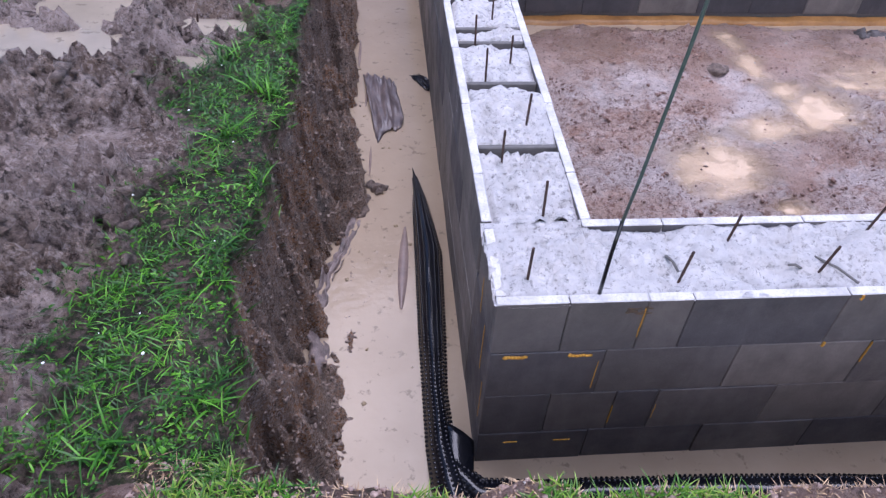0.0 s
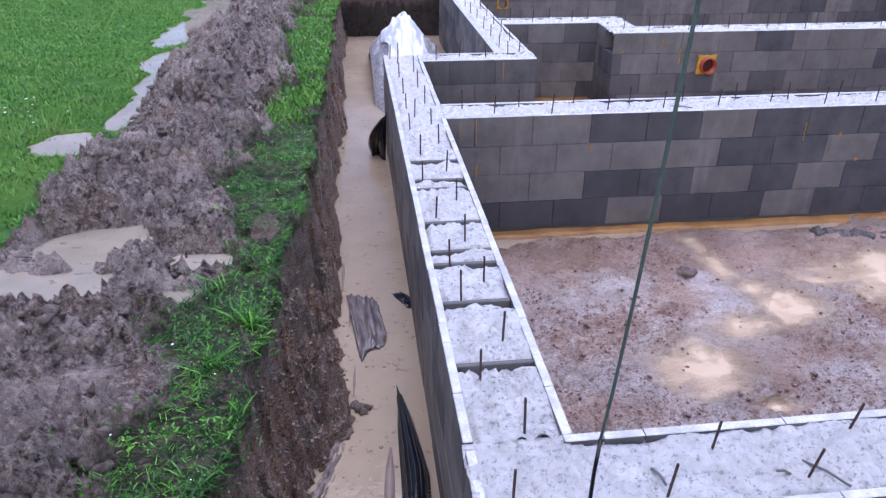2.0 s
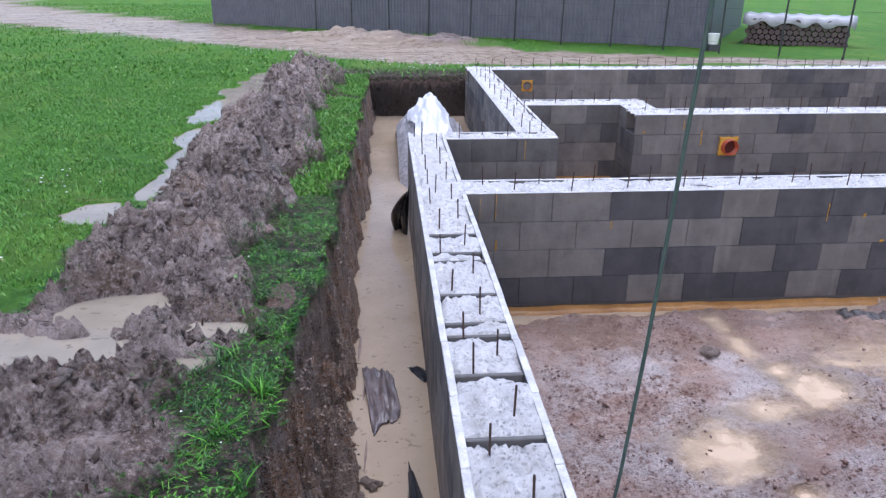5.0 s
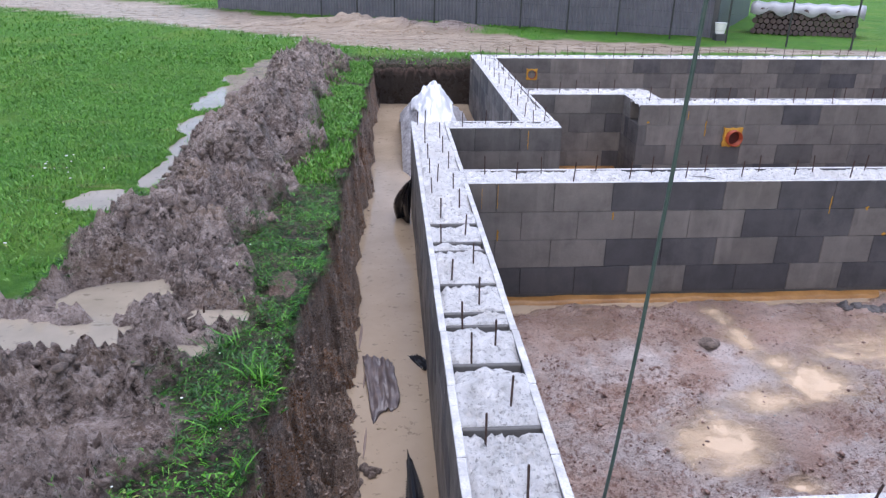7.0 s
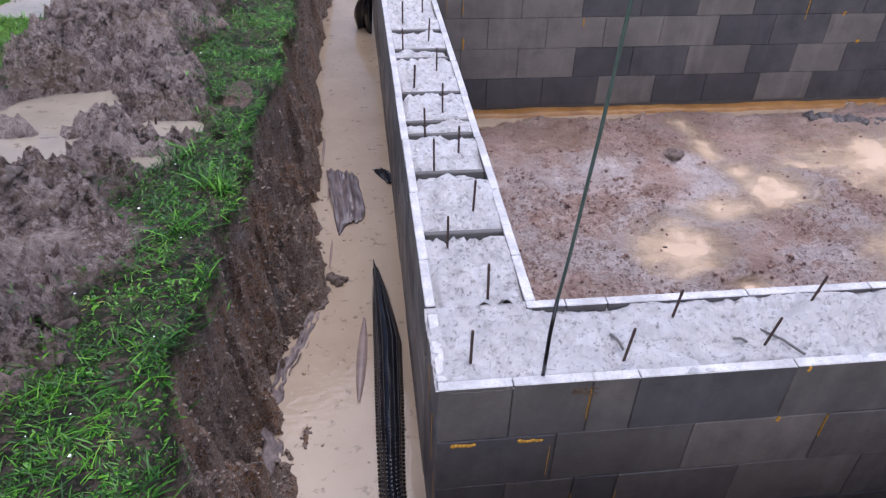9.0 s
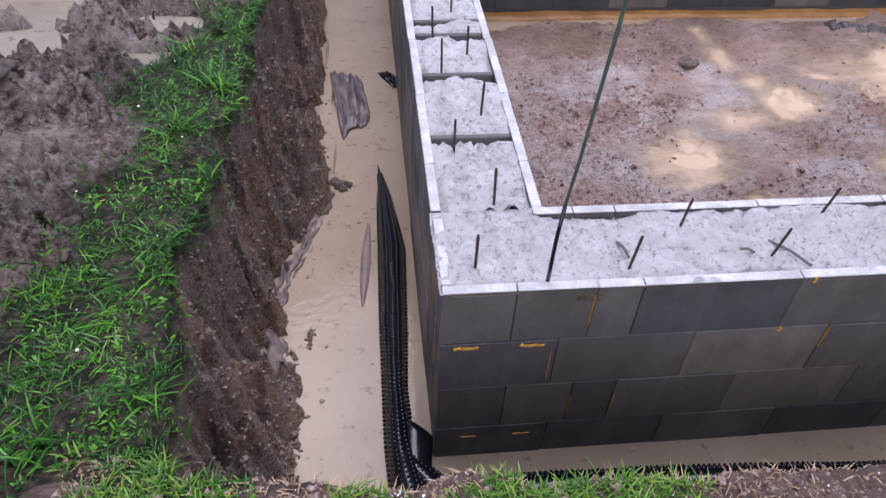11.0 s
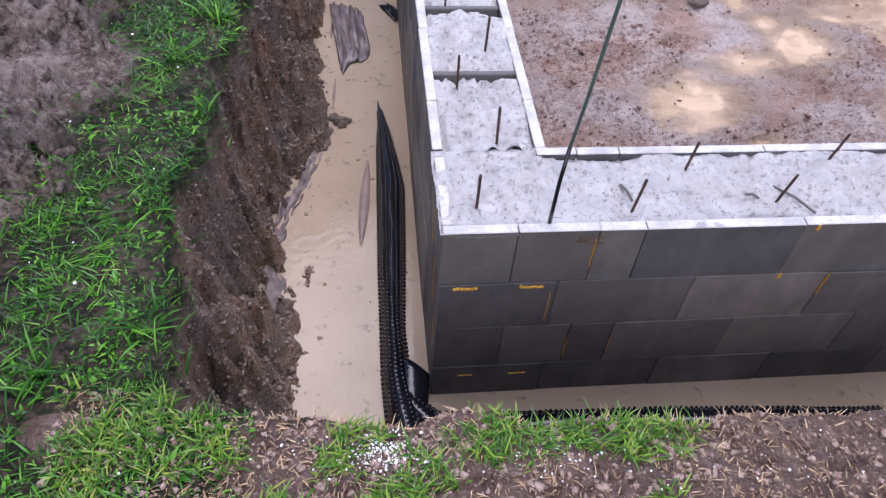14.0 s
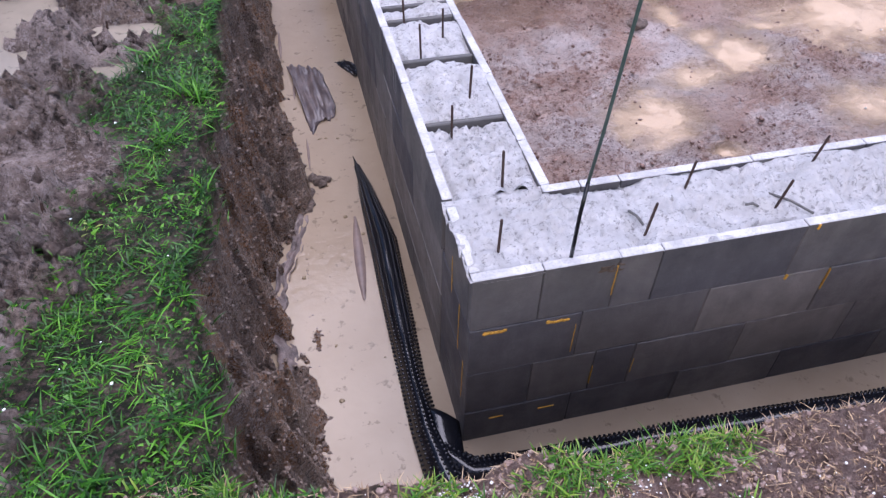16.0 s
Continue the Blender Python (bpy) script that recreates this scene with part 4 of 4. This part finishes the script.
strip = new("plastic_strip", mesh_from("plastic_strip", np.stack([u, v, Z], -1).reshape(-1, 3), grid_faces(n, n), WHITE_SHEET))
strip.parent = mound
strip.modifiers.new("thickness", "SOLIDIFY").thickness = 0.006
strip["label"] = "wrinkled white plastic sheet"

# ---- stones, clods and crumbs ----
ico = bmesh.new()
bmesh.ops.create_icosphere(ico, subdivisions=2, radius=1)
ICO_V = np.array([x.co for x in ico.verts])
ICO_F = np.array([[x.index for x in f.verts] for f in ico.faces])
ico.free()
ico = bmesh.new()
bmesh.ops.create_icosphere(ico, subdivisions=1, radius=1)
PEB_V = np.array([x.co for x in ico.verts])
PEB_F = np.array([[x.index for x in f.verts] for f in ico.faces])
ico.free()


def lumps(name, label, category, material, centres, sizes, squash=0.7, rough=0.35, coarse=False):
    V, F = (PEB_V, PEB_F) if coarse else (ICO_V, ICO_F)
    n = len(centres)
    jit = 1 + rough * (RNG.random((n, len(V), 1)) - 0.5)
    a = RNG.random(n) * 6.28
    st = 0.7 + 0.6 * RNG.random((n, 1, 3))
    P = V[None] * jit * st * np.asarray(sizes)[:, None, None]
    P[..., 2] *= squash
    x = P[..., 0] * np.cos(a)[:, None] - P[..., 1] * np.sin(a)[:, None]
    y = P[..., 0] * np.sin(a)[:, None] + P[..., 1] * np.cos(a)[:, None]
    P = np.stack([x, y, P[..., 2]], -1) + np.asarray(centres)[:, None, :]
    F = (np.arange(n)[:, None, None] * len(V) + F[None]).reshape(-1, 3)
    return tagged(new(name, mesh_from(name, P.reshape(-1, 3), F, material, rough < 0.55)), label, category, kind="stuff")


def scatter(n, x0, x1, y0, y1, mask, power=1.0):
    """Points on the ground sheet, kept with the chance that the mask gives."""
    x, y = x0 + (x1 - x0) * RNG.random(n), y0 + (y1 - y0) * RNG.random(n)
    z, m = ground_level(x, y)
    keep = RNG.random(n) < np.clip(m[mask], 0, 1) ** power * (1 - 0.85 * m["pool"])
    return np.stack([x, y, z], -1)[keep]


CLAY = simple("clay_clods", (0.085, 0.06, 0.048), (0.31, 0.24, 0.2), 40, 0.4, 0, 1.0, 0.02)
p = scatter(26000, -3.2, -0.9, -0.8, 12, "spoil")
p = p[fbm(p[:, 0] * 3, p[:, 1] * 5, 4, 0.6) > -0.05]
s = 0.004 + 0.034 * RNG.random(len(p)) ** 5
p[:, 2] -= 0.1 * s
lumps("clods", "wet clay clods on the spoil heap", "clods", CLAY, p, s, 0.65, 1.1, True)
p = scatter(30000, -0.85, -0.42, -0.4, 4, "bank")
s = 0.0015 + 0.009 * RNG.random(len(p)) ** 5
lumps("clods", "earth crumbs on the trench bank", "clods", simple("bank_crumbs", (0.06, 0.040, 0.030), (0.42, 0.32, 0.26), 90, 0.45, 0, 0.8, 0.01), p, s, 0.8, 1.0, True)
p = scatter(14000, 0.4, 4.4, 0.4, 3.60, "inside")
m = ground_level(p[:, 0], p[:, 1])[1]
p = p[RNG.random(len(p)) < (0.10 + 0.75 * m["rough"]) * (1 - 0.92 * ease(m["silt"], 0.25, 0.75))]
s = 0.0022 + 0.013 * RNG.random(len(p)) ** 6
lumps("crumbs", "dark crumbs of soil on the muddy floor", "crumbs", simple("floor_crumbs", (0.10, 0.052, 0.040), (0.30, 0.185, 0.145), 40, 0.4), p, s, 0.7, 0.8, True)
p = scatter(60, 0.5, 4.0, 0.5, 3.6, "inside")
lumps("pebbles", "small pale stones on the muddy floor", "pebbles", simple("pale_stone", (0.5, 0.47, 0.43), (0.7, 0.68, 0.64), 30, 0.6), p + [0, 0, 0.006], 0.003 + 0.007 * RNG.random(len(p)) ** 2, 0.7, 0.4, True)
lumps("clod", "dark clod lying in the trench water", "clod", CLAY, np.array([(-0.345, 1.60, WATER_Z + 0.012), (-0.375, 1.64, WATER_Z + 0.006), (-0.33, 1.575, WATER_Z + 0.01), (-0.30, 1.61, WATER_Z + 0.004)]), [0.03, 0.028, 0.022, 0.02], 0.9, 0.7)
p = scatter(220, -0.62, -0.40, -0.4, 10.5, "bank")
p[:, 2] = WATER_Z + 0.002
lumps("clods", "crumbs washed along the edge of the water", "clods", CLAY, p[np.abs(p[:, 0] - water_edge(p[:, 1])) < 0.05], 0.004 + 0.014 * RNG.random(int((np.abs(p[:, 0] - water_edge(p[:, 1])) < 0.05).sum())) ** 2, 0.7, 0.6)
n = 60
p = np.stack([-0.5 + 0.45 * RNG.random(n), -0.35 + 3.4 * RNG.random(n), np.full(n, WATER_Z + 0.0015)], -1)
lumps("scum", "brown flecks afloat on the trench water", "flecks", simple("scum", (0.25, 0.185, 0.105), (0.33, 0.25, 0.155), 40, 0.5), p, 0.003 + 0.009 * RNG.random(n) ** 2, 0.12, 0.4, True)


def stone(x, y, z, s, flat, material, label):
    bm = bmesh.new()
    bmesh.ops.create_icosphere(bm, subdivisions=3, radius=1)
    for v in bm.verts:
        d = 1 + 0.35 * noise.noise(v.co * 1.7 + Vector((x, y, 0))) + 0.15 * noise.noise(v.co * 5)
        v.co = Vector((v.co.x * s * 1.3 * d, v.co.y * s * d, v.co.z * s * flat * d))
    ob = part("stone", bm, material, None, "", True)
    ob.location = (x, y, z)
    tagged(ob, label, "stone")


stone(2.03, 2.92, FLOOR_Z + 0.035, 0.062, 0.55, CLAY, "dark flat stone lying on the muddy floor")
stone(-2.06, 7.6, -0.12, 0.10, 0.7, CLAY, "big clay lump at the edge of a puddle")
for x, y, s in ((-0.46, 1.44, 0.06), (-0.425, 1.53, 0.04)):
    stone(x, y, WATER_Z + 0.002, s, 0.22, CLAY, "flat lump of wet clay at the edge of the water")
p = np.stack([3.3 + 1.3 * RNG.random(500), np.zeros(500), np.zeros(500)], -1)
p[:, 1] = 3.40 - 0.33 * (p[:, 0] - 3.3) + 0.10 * (RNG.random(500) - 0.5)
p[:, 2] = FLOOR_Z + 0.02 + 0.05 * RNG.random(500)
lumps("rubble", "low ridge of dark rubble on the floor", "rubble", simple("dark_rubble", (0.05, 0.045, 0.043), (0.14, 0.125, 0.12), 30, 0.6), p, 0.012 + 0.03 * RNG.random(500) ** 2, 0.8, 0.6)
p = np.concatenate([np.stack([cx + sx * RNG.normal(size=k), cy + sy * RNG.normal(size=k), np.zeros(k)], -1) for cx, cy, sx, sy, k in
                    ((-0.18, -0.60, 0.045, 0.03, 420), (0.22, -0.63, 0.05, 0.03, 70), (-0.30, -0.59, 0.04, 0.03, 40), (0.6, -0.68, 0.3, 0.08, 60), (-0.6, -0.58, 0.25, 0.05, 40), (1.4, -0.75, 0.4, 0.1, 60))])
p[:, 2] = ground_level(p[:, 0], p[:, 1])[0] + 0.006
lumps("crumbs", "white crumbs scattered on the trodden ground", "crumbs", simple("white_crumb", (0.7, 0.69, 0.66), (0.85, 0.84, 0.82), 30, 0.6), p, 0.0012 + 0.0032 * RNG.random(len(p)) ** 3, 0.8, 0.5, True)
for x, y in ((-1.19, 2.0), (-1.21, 0.54)):
    bm = bmesh.new()
    foot = float(ground_level(np.array([x]), np.array([y]))[0][0])
    tube(bm, [(x, y, foot - 0.1), (x + 0.002, y, foot + 0.03), (x + 0.006, y + 0.002, foot + 0.055)], [0.006, 0.006, 0.0045], 6)
    tagged(part("peg", bm, STEEL), "short dark metal peg driven into the mud", "peg", "pegs in the mud")

# ---- grass ----


def grass_build(*stops):
    def f(n, b):
        r = n.math("ADD", n.math("MULTIPLY", n.island(), 0.72), n.math("MULTIPLY", n.ramp(n.noise(2.6, 4, 0.6), (0.36, 0), (0.64, 1)), 0.28))
        n.put(b.inputs["Base Color"], n.ramp(r, *stops))
        n.put(b.inputs["Roughness"], 0.42)
        n.put(b.inputs["Specular IOR Level"], 0.3)
    return f


GRASS = mat("grass_blades", grass_build((0.0, (0.004, 0.024, 0.002)), (0.30, (0.010, 0.056, 0.003)), (0.56, (0.026, 0.118, 0.006)), (0.80, (0.080, 0.255, 0.015)), (0.94, (0.12, 0.29, 0.03)), (1.0, (0.34, 0.32, 0.10))))
MEADOW = mat("meadow_blades", grass_build((0.0, (0.040, 0.155, 0.012)), (0.5, (0.078, 0.235, 0.020)), (0.88, (0.135, 0.295, 0.035)), (1.0, (0.27, 0.29, 0.09))))
OLIVE = mat("yellowed_grass", grass_build((0.0, (0.012, 0.055, 0.004)), (0.4, (0.050, 0.160, 0.010)), (0.75, (0.16, 0.27, 0.03)), (1.0, (0.40, 0.32, 0.09))))
STRAW = simple("dry_grass", (0.16, 0.085, 0.045), (0.52, 0.36, 0.20), 1, 0.5, 0, 0, isl=True)


def blades(name, label, category, p, tall, wide, material, bend=0.6, flat=0.0, lean=None):
    """Curved blades of three pieces, each leaning its own way (or, with lean, mostly towards that heading)."""
    n = len(p)
    a = RNG.random(n) * 6.283 if lean is None else lean + 0.8 * RNG.normal(size=n)
    h = tall[0] + (tall[1] - tall[0]) * RNG.random(n) ** 1.8
    w = wide[0] + (wide[1] - wide[0]) * RNG.random(n)
    b = bend * (0.4 + RNG.random(n))
    reach = np.stack([np.cos(a), np.sin(a), np.zeros(n)], -1)
    side = np.stack([-np.sin(a), np.cos(a), np.zeros(n)], -1) * (w * 0.5)[:, None]
    up = h * (1 - flat * RNG.random(n))
    base = p - [0, 0, 0.008]
    at = lambda u: base + reach * (b * h * u ** 1.7)[:, None] + np.array([0, 0, 1.0]) * (up * (u - 0.30 * b * u ** 2.6))[:, None]
    q, r = at(0.36), at(0.72)
    V = np.stack([base - side * 0.6, base + side * 0.6, q + side, q - side, r + side * 0.75, r - side * 0.75, at(1.0)], 1)
    F = np.array([(0, 1, 2), (0, 2, 3), (3, 2, 4), (3, 4, 5), (5, 4, 6)])
    F = (np.arange(n)[:, None, None] * 7 + F[None]).reshape(-1, 3)
    return tagged(new(name, mesh_from(name, V.reshape(-1, 3), F, material, False)), label, category, kind="stuff")


def patchy(p, scale, cut):
    k = fbm(p[:, 0] * scale + 31, p[:, 1] * scale + 7, 3)
    return p[k + 0.25 * (RNG.random(len(p)) - 0.5) > cut]


p = scatter(300000, -2.2, -0.5, -1.0, 4.2, "turf", 0.7)
p = p[fbm(p[:, 0] * 14, p[:, 1] * 14, 3, 0.6) + 0.5 * fbm(p[:, 0] * 4, p[:, 1] * 4, 2) + 0.3 * (RNG.random(len(p)) - 0.5) > -0.07]
blades("grass", "short wet green grass between the spoil and the trench", "grass", p, (0.007, 0.028), (0.0022, 0.0050), GRASS, 1.3, 0.3)
p = patchy(scatter(60000, -2.2, -0.5, -1.0, 4.2, "turf", 0.7), 5.0, 0.06)
blades("grass", "longer blades of wet grass in patches", "grass", p, (0.018, 0.060), (0.0026, 0.0060), GRASS, 1.3, 0.35)
p = scatter(90000, -2.2, -0.5, -1.0, 4.0, "turf", 0.7)
p = p[fbm(p[:, 0] * 9 + 5, p[:, 1] * 9, 3, 0.6) + 0.3 * (RNG.random(len(p)) - 0.5) > 0.06]
blades("weeds", "small broad-leaved weeds among the short grass", "weeds", p, (0.010, 0.030), (0.006, 0.013), GRASS, 1.3, 0.4)
p = scatter(30000, -1.5, -0.5, -0.4, 5.0, "turf", 0.7)
p = p[np.abs(p[:, 0] - bank_edge(p[:, 1]) + 0.02) < 0.03]
p = p[fbm(p[:, 0] * 5, p[:, 1] * 5, 3) > 0.05]
blades("grass", "blades of grass hanging over the trench edge", "grass", p, (0.02, 0.065), (0.003, 0.006), GRASS, 1.5, 0.6, 0.0)
for cx, cy, k in ((-0.80, 1.34, 90), (-0.78, 0.72, 26), (-0.80, -0.22, 40), (-1.05, -0.36, 40), (-0.86, 0.22, 30), (-1.02, 1.62, 50), (-0.92, 1.02, 40)):
    x, y = cx + 0.035 * RNG.normal(size=k), cy + 0.035 * RNG.normal(size=k)
    blades("grass_tuft", "tuft of long bright green grass at the trench edge", "grass", np.stack([x, y, ground_level(x, y)[0]], -1), (0.05, 0.13), (0.004, 0.009), GRASS, 1.2, 0.2)
p = patchy(scatter(60000, -1.5, -0.45, 4.2, 11.2, "turf", 0.7), 2.0, -0.35)
blades("grass", "green grass strip along the trench", "grass", p, (0.02, 0.07), (0.005, 0.010), MEADOW, 0.8)
x = -0.95 + 4.4 * RNG.random(150000)
y = -1.0 + 0.62 * RNG.random(150000)
z, m = ground_level(x, y)
p = np.stack([x, y, z], -1)[m["bank"] < 0.25]
q = p[::2]
q = q[fbm(q[:, 0] * 7 + 31, q[:, 1] * 7 + 7, 3) + 0.25 * ease(q[:, 0], -0.5, -0.9) + 0.25 * (RNG.random(len(q)) - 0.5) > 0.31]
blades("grass", "tufts of yellowish green grass on the trodden ground in front", "grass", q, (0.012, 0.055), (0.0025, 0.006), OLIVE, 1.1)
q = p[1::2]
q = q[(fbm(q[:, 0] * 5 + 31, q[:, 1] * 8 + 7, 4) + 0.25 * np.exp(-((q[:, 1] + 0.50) / 0.06) ** 2) + 0.3 * (RNG.random(len(q)) - 0.5) > -0.06) & (RNG.random(len(q)) < 0.75)]
blades("dry_grass", "trampled brown grass on the trench edge in front", "grass", q, (0.008, 0.026), (0.0016, 0.0034), STRAW, 1.7, 0.6)
p = p[::2]
q = p[::8]
lumps("clods", "crumbs of pinkish soil on the trodden ground in front", "clods", simple("front_soil", (0.22, 0.135, 0.105), (0.54, 0.41, 0.345), 60, 0.6, 0, 0.8, 0.01), q, 0.002 + 0.008 * RNG.random(len(q)) ** 4, 0.7, 1.0)
p = patchy(scatter(170000, -9, -1.7, 1.4, 13.5, "turf", 1.0), 1.4, -0.42)
blades("grass", "wet green meadow beside the spoil heap", "grass", p, (0.02, 0.065), (0.004, 0.009), MEADOW, 0.9)
p = scatter(60000, -24, 3.5, 10.8, 36, "turf", 1.0)
blades("grass", "green meadow along the sandy track", "grass", p, (0.04, 0.10), (0.012, 0.028), MEADOW, 0.8)
p = patchy(scatter(30000, -6, 6, -6, -1.05, "turf", 1.0), 1.4, -0.3)
blades("grass", "short grass of the lawn in front of the foundation", "grass", p, (0.02, 0.06), (0.008, 0.018), MEADOW, 0.8)
WHITE_PETAL = simple("white_petals", (0.75, 0.75, 0.72), (0.88, 0.88, 0.86), 20, 0.6)
x = -9 + 10.3 * RNG.random(600)
y = np.interp(x, [-25, -5.2, 0.1, 5.5, 20], [34, 17.5, 12.9, 12.4, 12.2]) - 0.1 - 1.3 * RNG.random(600) ** 1.5
z, m = ground_level(x, y)
p = np.stack([x, y, z + 0.06 + 0.05 * RNG.random(600)], -1)[m["turf"] > 0.4]
lumps("flowers", "white meadow flowers along the sandy track", "flowers", WHITE_PETAL, p, 0.005 + 0.009 * RNG.random(len(p)), 0.6, 0.4, True)
p = scatter(60, -1.9, -0.75, -0.6, 3.5, "turf", 1.4)
lumps("flowers", "small white daisies in the grass", "flowers", WHITE_PETAL, p + [0, 0, 0.035], 0.002 + 0.004 * RNG.random(len(p)), 0.4, 0.3, True)
p = scatter(70, -4.2, -2.3, 1.4, 5.0, "turf", 1.4)
lumps("flowers", "pale flower heads in the meadow", "flowers", WHITE_PETAL, p + [0, 0, 0.05], 0.005 + 0.009 * RNG.random(len(p)), 0.4, 0.3, True)

# ---- hall, fence and timber beyond the track ----
CLAD = simple("slate_cladding", (0.11, 0.112, 0.14), (0.15, 0.152, 0.18), 3, 0.5)
ROOF = simple("dark_roof", (0.05, 0.05, 0.055), (0.08, 0.08, 0.085), 4, 0.6)
hall = tagged(new("hall"), "long dark slate-grey hall with ribbed metal cladding", "building")
hall.matrix_world = pose(7.3, 15.5, -0.38, 0, 0, 180 - 31)
bm = bmesh.new()
k = 150
rows = [[], []]
for i in range(k * 4 + 1):
    x = 15.0 * i / (k * 4)
    y = (0, 0, 0.03, 0.03)[i % 4]
    for j, z in enumerate((0, 3.2)):
        rows[j].append(bm.verts.new((x, y, z)))
for i in range(k * 4):
    bm.faces.new((rows[0][i], rows[0][i + 1], rows[1][i + 1], rows[1][i]))
part("wall", bm, CLAD, hall, "ribbed slate-grey metal wall")
bm = bmesh.new()
box(bm, 0.0, 15.0, -8.0, -0.03, 0.0, 3.18)
part("body", bm, CLAD, hall)
bm = bmesh.new()
vs = [bm.verts.new(v) for v in ((-0.3, 0.35, 3.15), (15.3, 0.35, 3.15), (15.3, -4, 4.6), (-0.3, -4, 4.6), (15.3, -8.35, 3.15), (-0.3, -8.35, 3.15))]
bm.faces.new((vs[0], vs[1], vs[2], vs[3]))
bm.faces.new((vs[3], vs[2], vs[4], vs[5]))
ob = part("roof", bm, ROOF, hall)
ob.modifiers.new("thickness", "SOLIDIFY").thickness = 0.12
bm = bmesh.new()
box(bm, -0.06, 0.06, -0.02, 0.06, 0, 3.15, 0.01)
part("corner_trim", bm, ROOF, hall)

bucket = tagged(new("bucket"), "white plastic bucket standing on a dark block by the hall", "bucket")
bucket.location = (7.25, 15.05, -0.38)
bm = bmesh.new()
box(bm, -0.12, 0.12, -0.12, 0.12, 0, 0.24, 0.01)
part("block", bm, ROOF, bucket, "dark block")
bm = bmesh.new()
tube(bm, [(0, 0, 0.24), (0, 0, 0.46), (0, 0, 0.47)], [0.10, 0.13, 0.14], 20)
part("pail", bm, WHITE_PETAL, bucket, "white pail")

DARK_POST = simple("dark_post", (0.02, 0.024, 0.026), (0.04, 0.045, 0.045), 20, 0.5)
fence = tagged(new("fence"), "dark wire fence on thin posts along the track", "fence")
feet = []
for k in range(-2, 12):
    x, y = 9.25 - 1.03 * k, 13.25 + 0.655 * k
    zf = float(ground_level(np.array([x]), np.array([y]))[0][0])
    feet.append((x, y, zf))
    bm = bmesh.new()
    tube(bm, [(x, y, zf - 0.1), (x + random.uniform(-0.01, 0.03), y, zf + 1.7)], 0.02, 8)
    part("post", bm, DARK_POST, fence)
for h in (0.25, 0.6, 0.95, 1.3, 1.6):
    bm = bmesh.new()
    tube(bm, [(x, y, z + h) for x, y, z in feet], 0.0022, 4)
    part("wire", bm, DARK_POST, fence)

LOG = simple("red_brown_logs", (0.07, 0.05, 0.053), (0.095, 0.068, 0.068), 12, 0.75)
TARP = simple("pale_tarpaulin", (0.26, 0.27, 0.30), (0.40, 0.41, 0.44), 4, 0.4)
stack = tagged(new("timber_stack"), "stack of red-brown timber under a pale tarpaulin", "timber stack")
stack.matrix_world = pose(8.75, 16.7, -0.31, 0, 0, -31)
bm = bmesh.new()
tube(bm, [(0, 0, 0), (0, 0.9, 0)], 0.066, 9)
log_mesh = bpy.data.meshes.new("log")
bm.to_mesh(log_mesh)
bm.free()
log_mesh.materials.append(LOG)
for r in range(5):
    for c in range(17 - (r % 2)):
        ob = new("log", log_mesh)
        ob.parent = stack
        ob.location = (0.08 + 0.138 * c + 0.069 * (r % 2), random.uniform(-0.04, 0.04), 0.07 + 0.122 * r)
bm = bmesh.new()
rows = [[bm.verts.new((-0.06 + 2.5 * i / 24, -0.07 + 1.05 * v, 0.66 + 0.07 * math.sin(math.pi * v) + 0.02 * math.sin(i * 1.7) - (0.16 + 0.06 * math.sin(i * 1.1) if v in (0, 1) else 0))) for i in range(25)] for v in (0, 0.08, 0.35, 0.65, 0.92, 1)]
for a, b in zip(rows, rows[1:]):
    for j in range(24):
        bm.faces.new((a[j], a[j + 1], b[j + 1], b[j]))
ob = part("tarpaulin", bm, TARP, stack, "pale grey tarpaulin", True)
ob.modifiers.new("thickness", "SOLIDIFY").thickness = 0.006
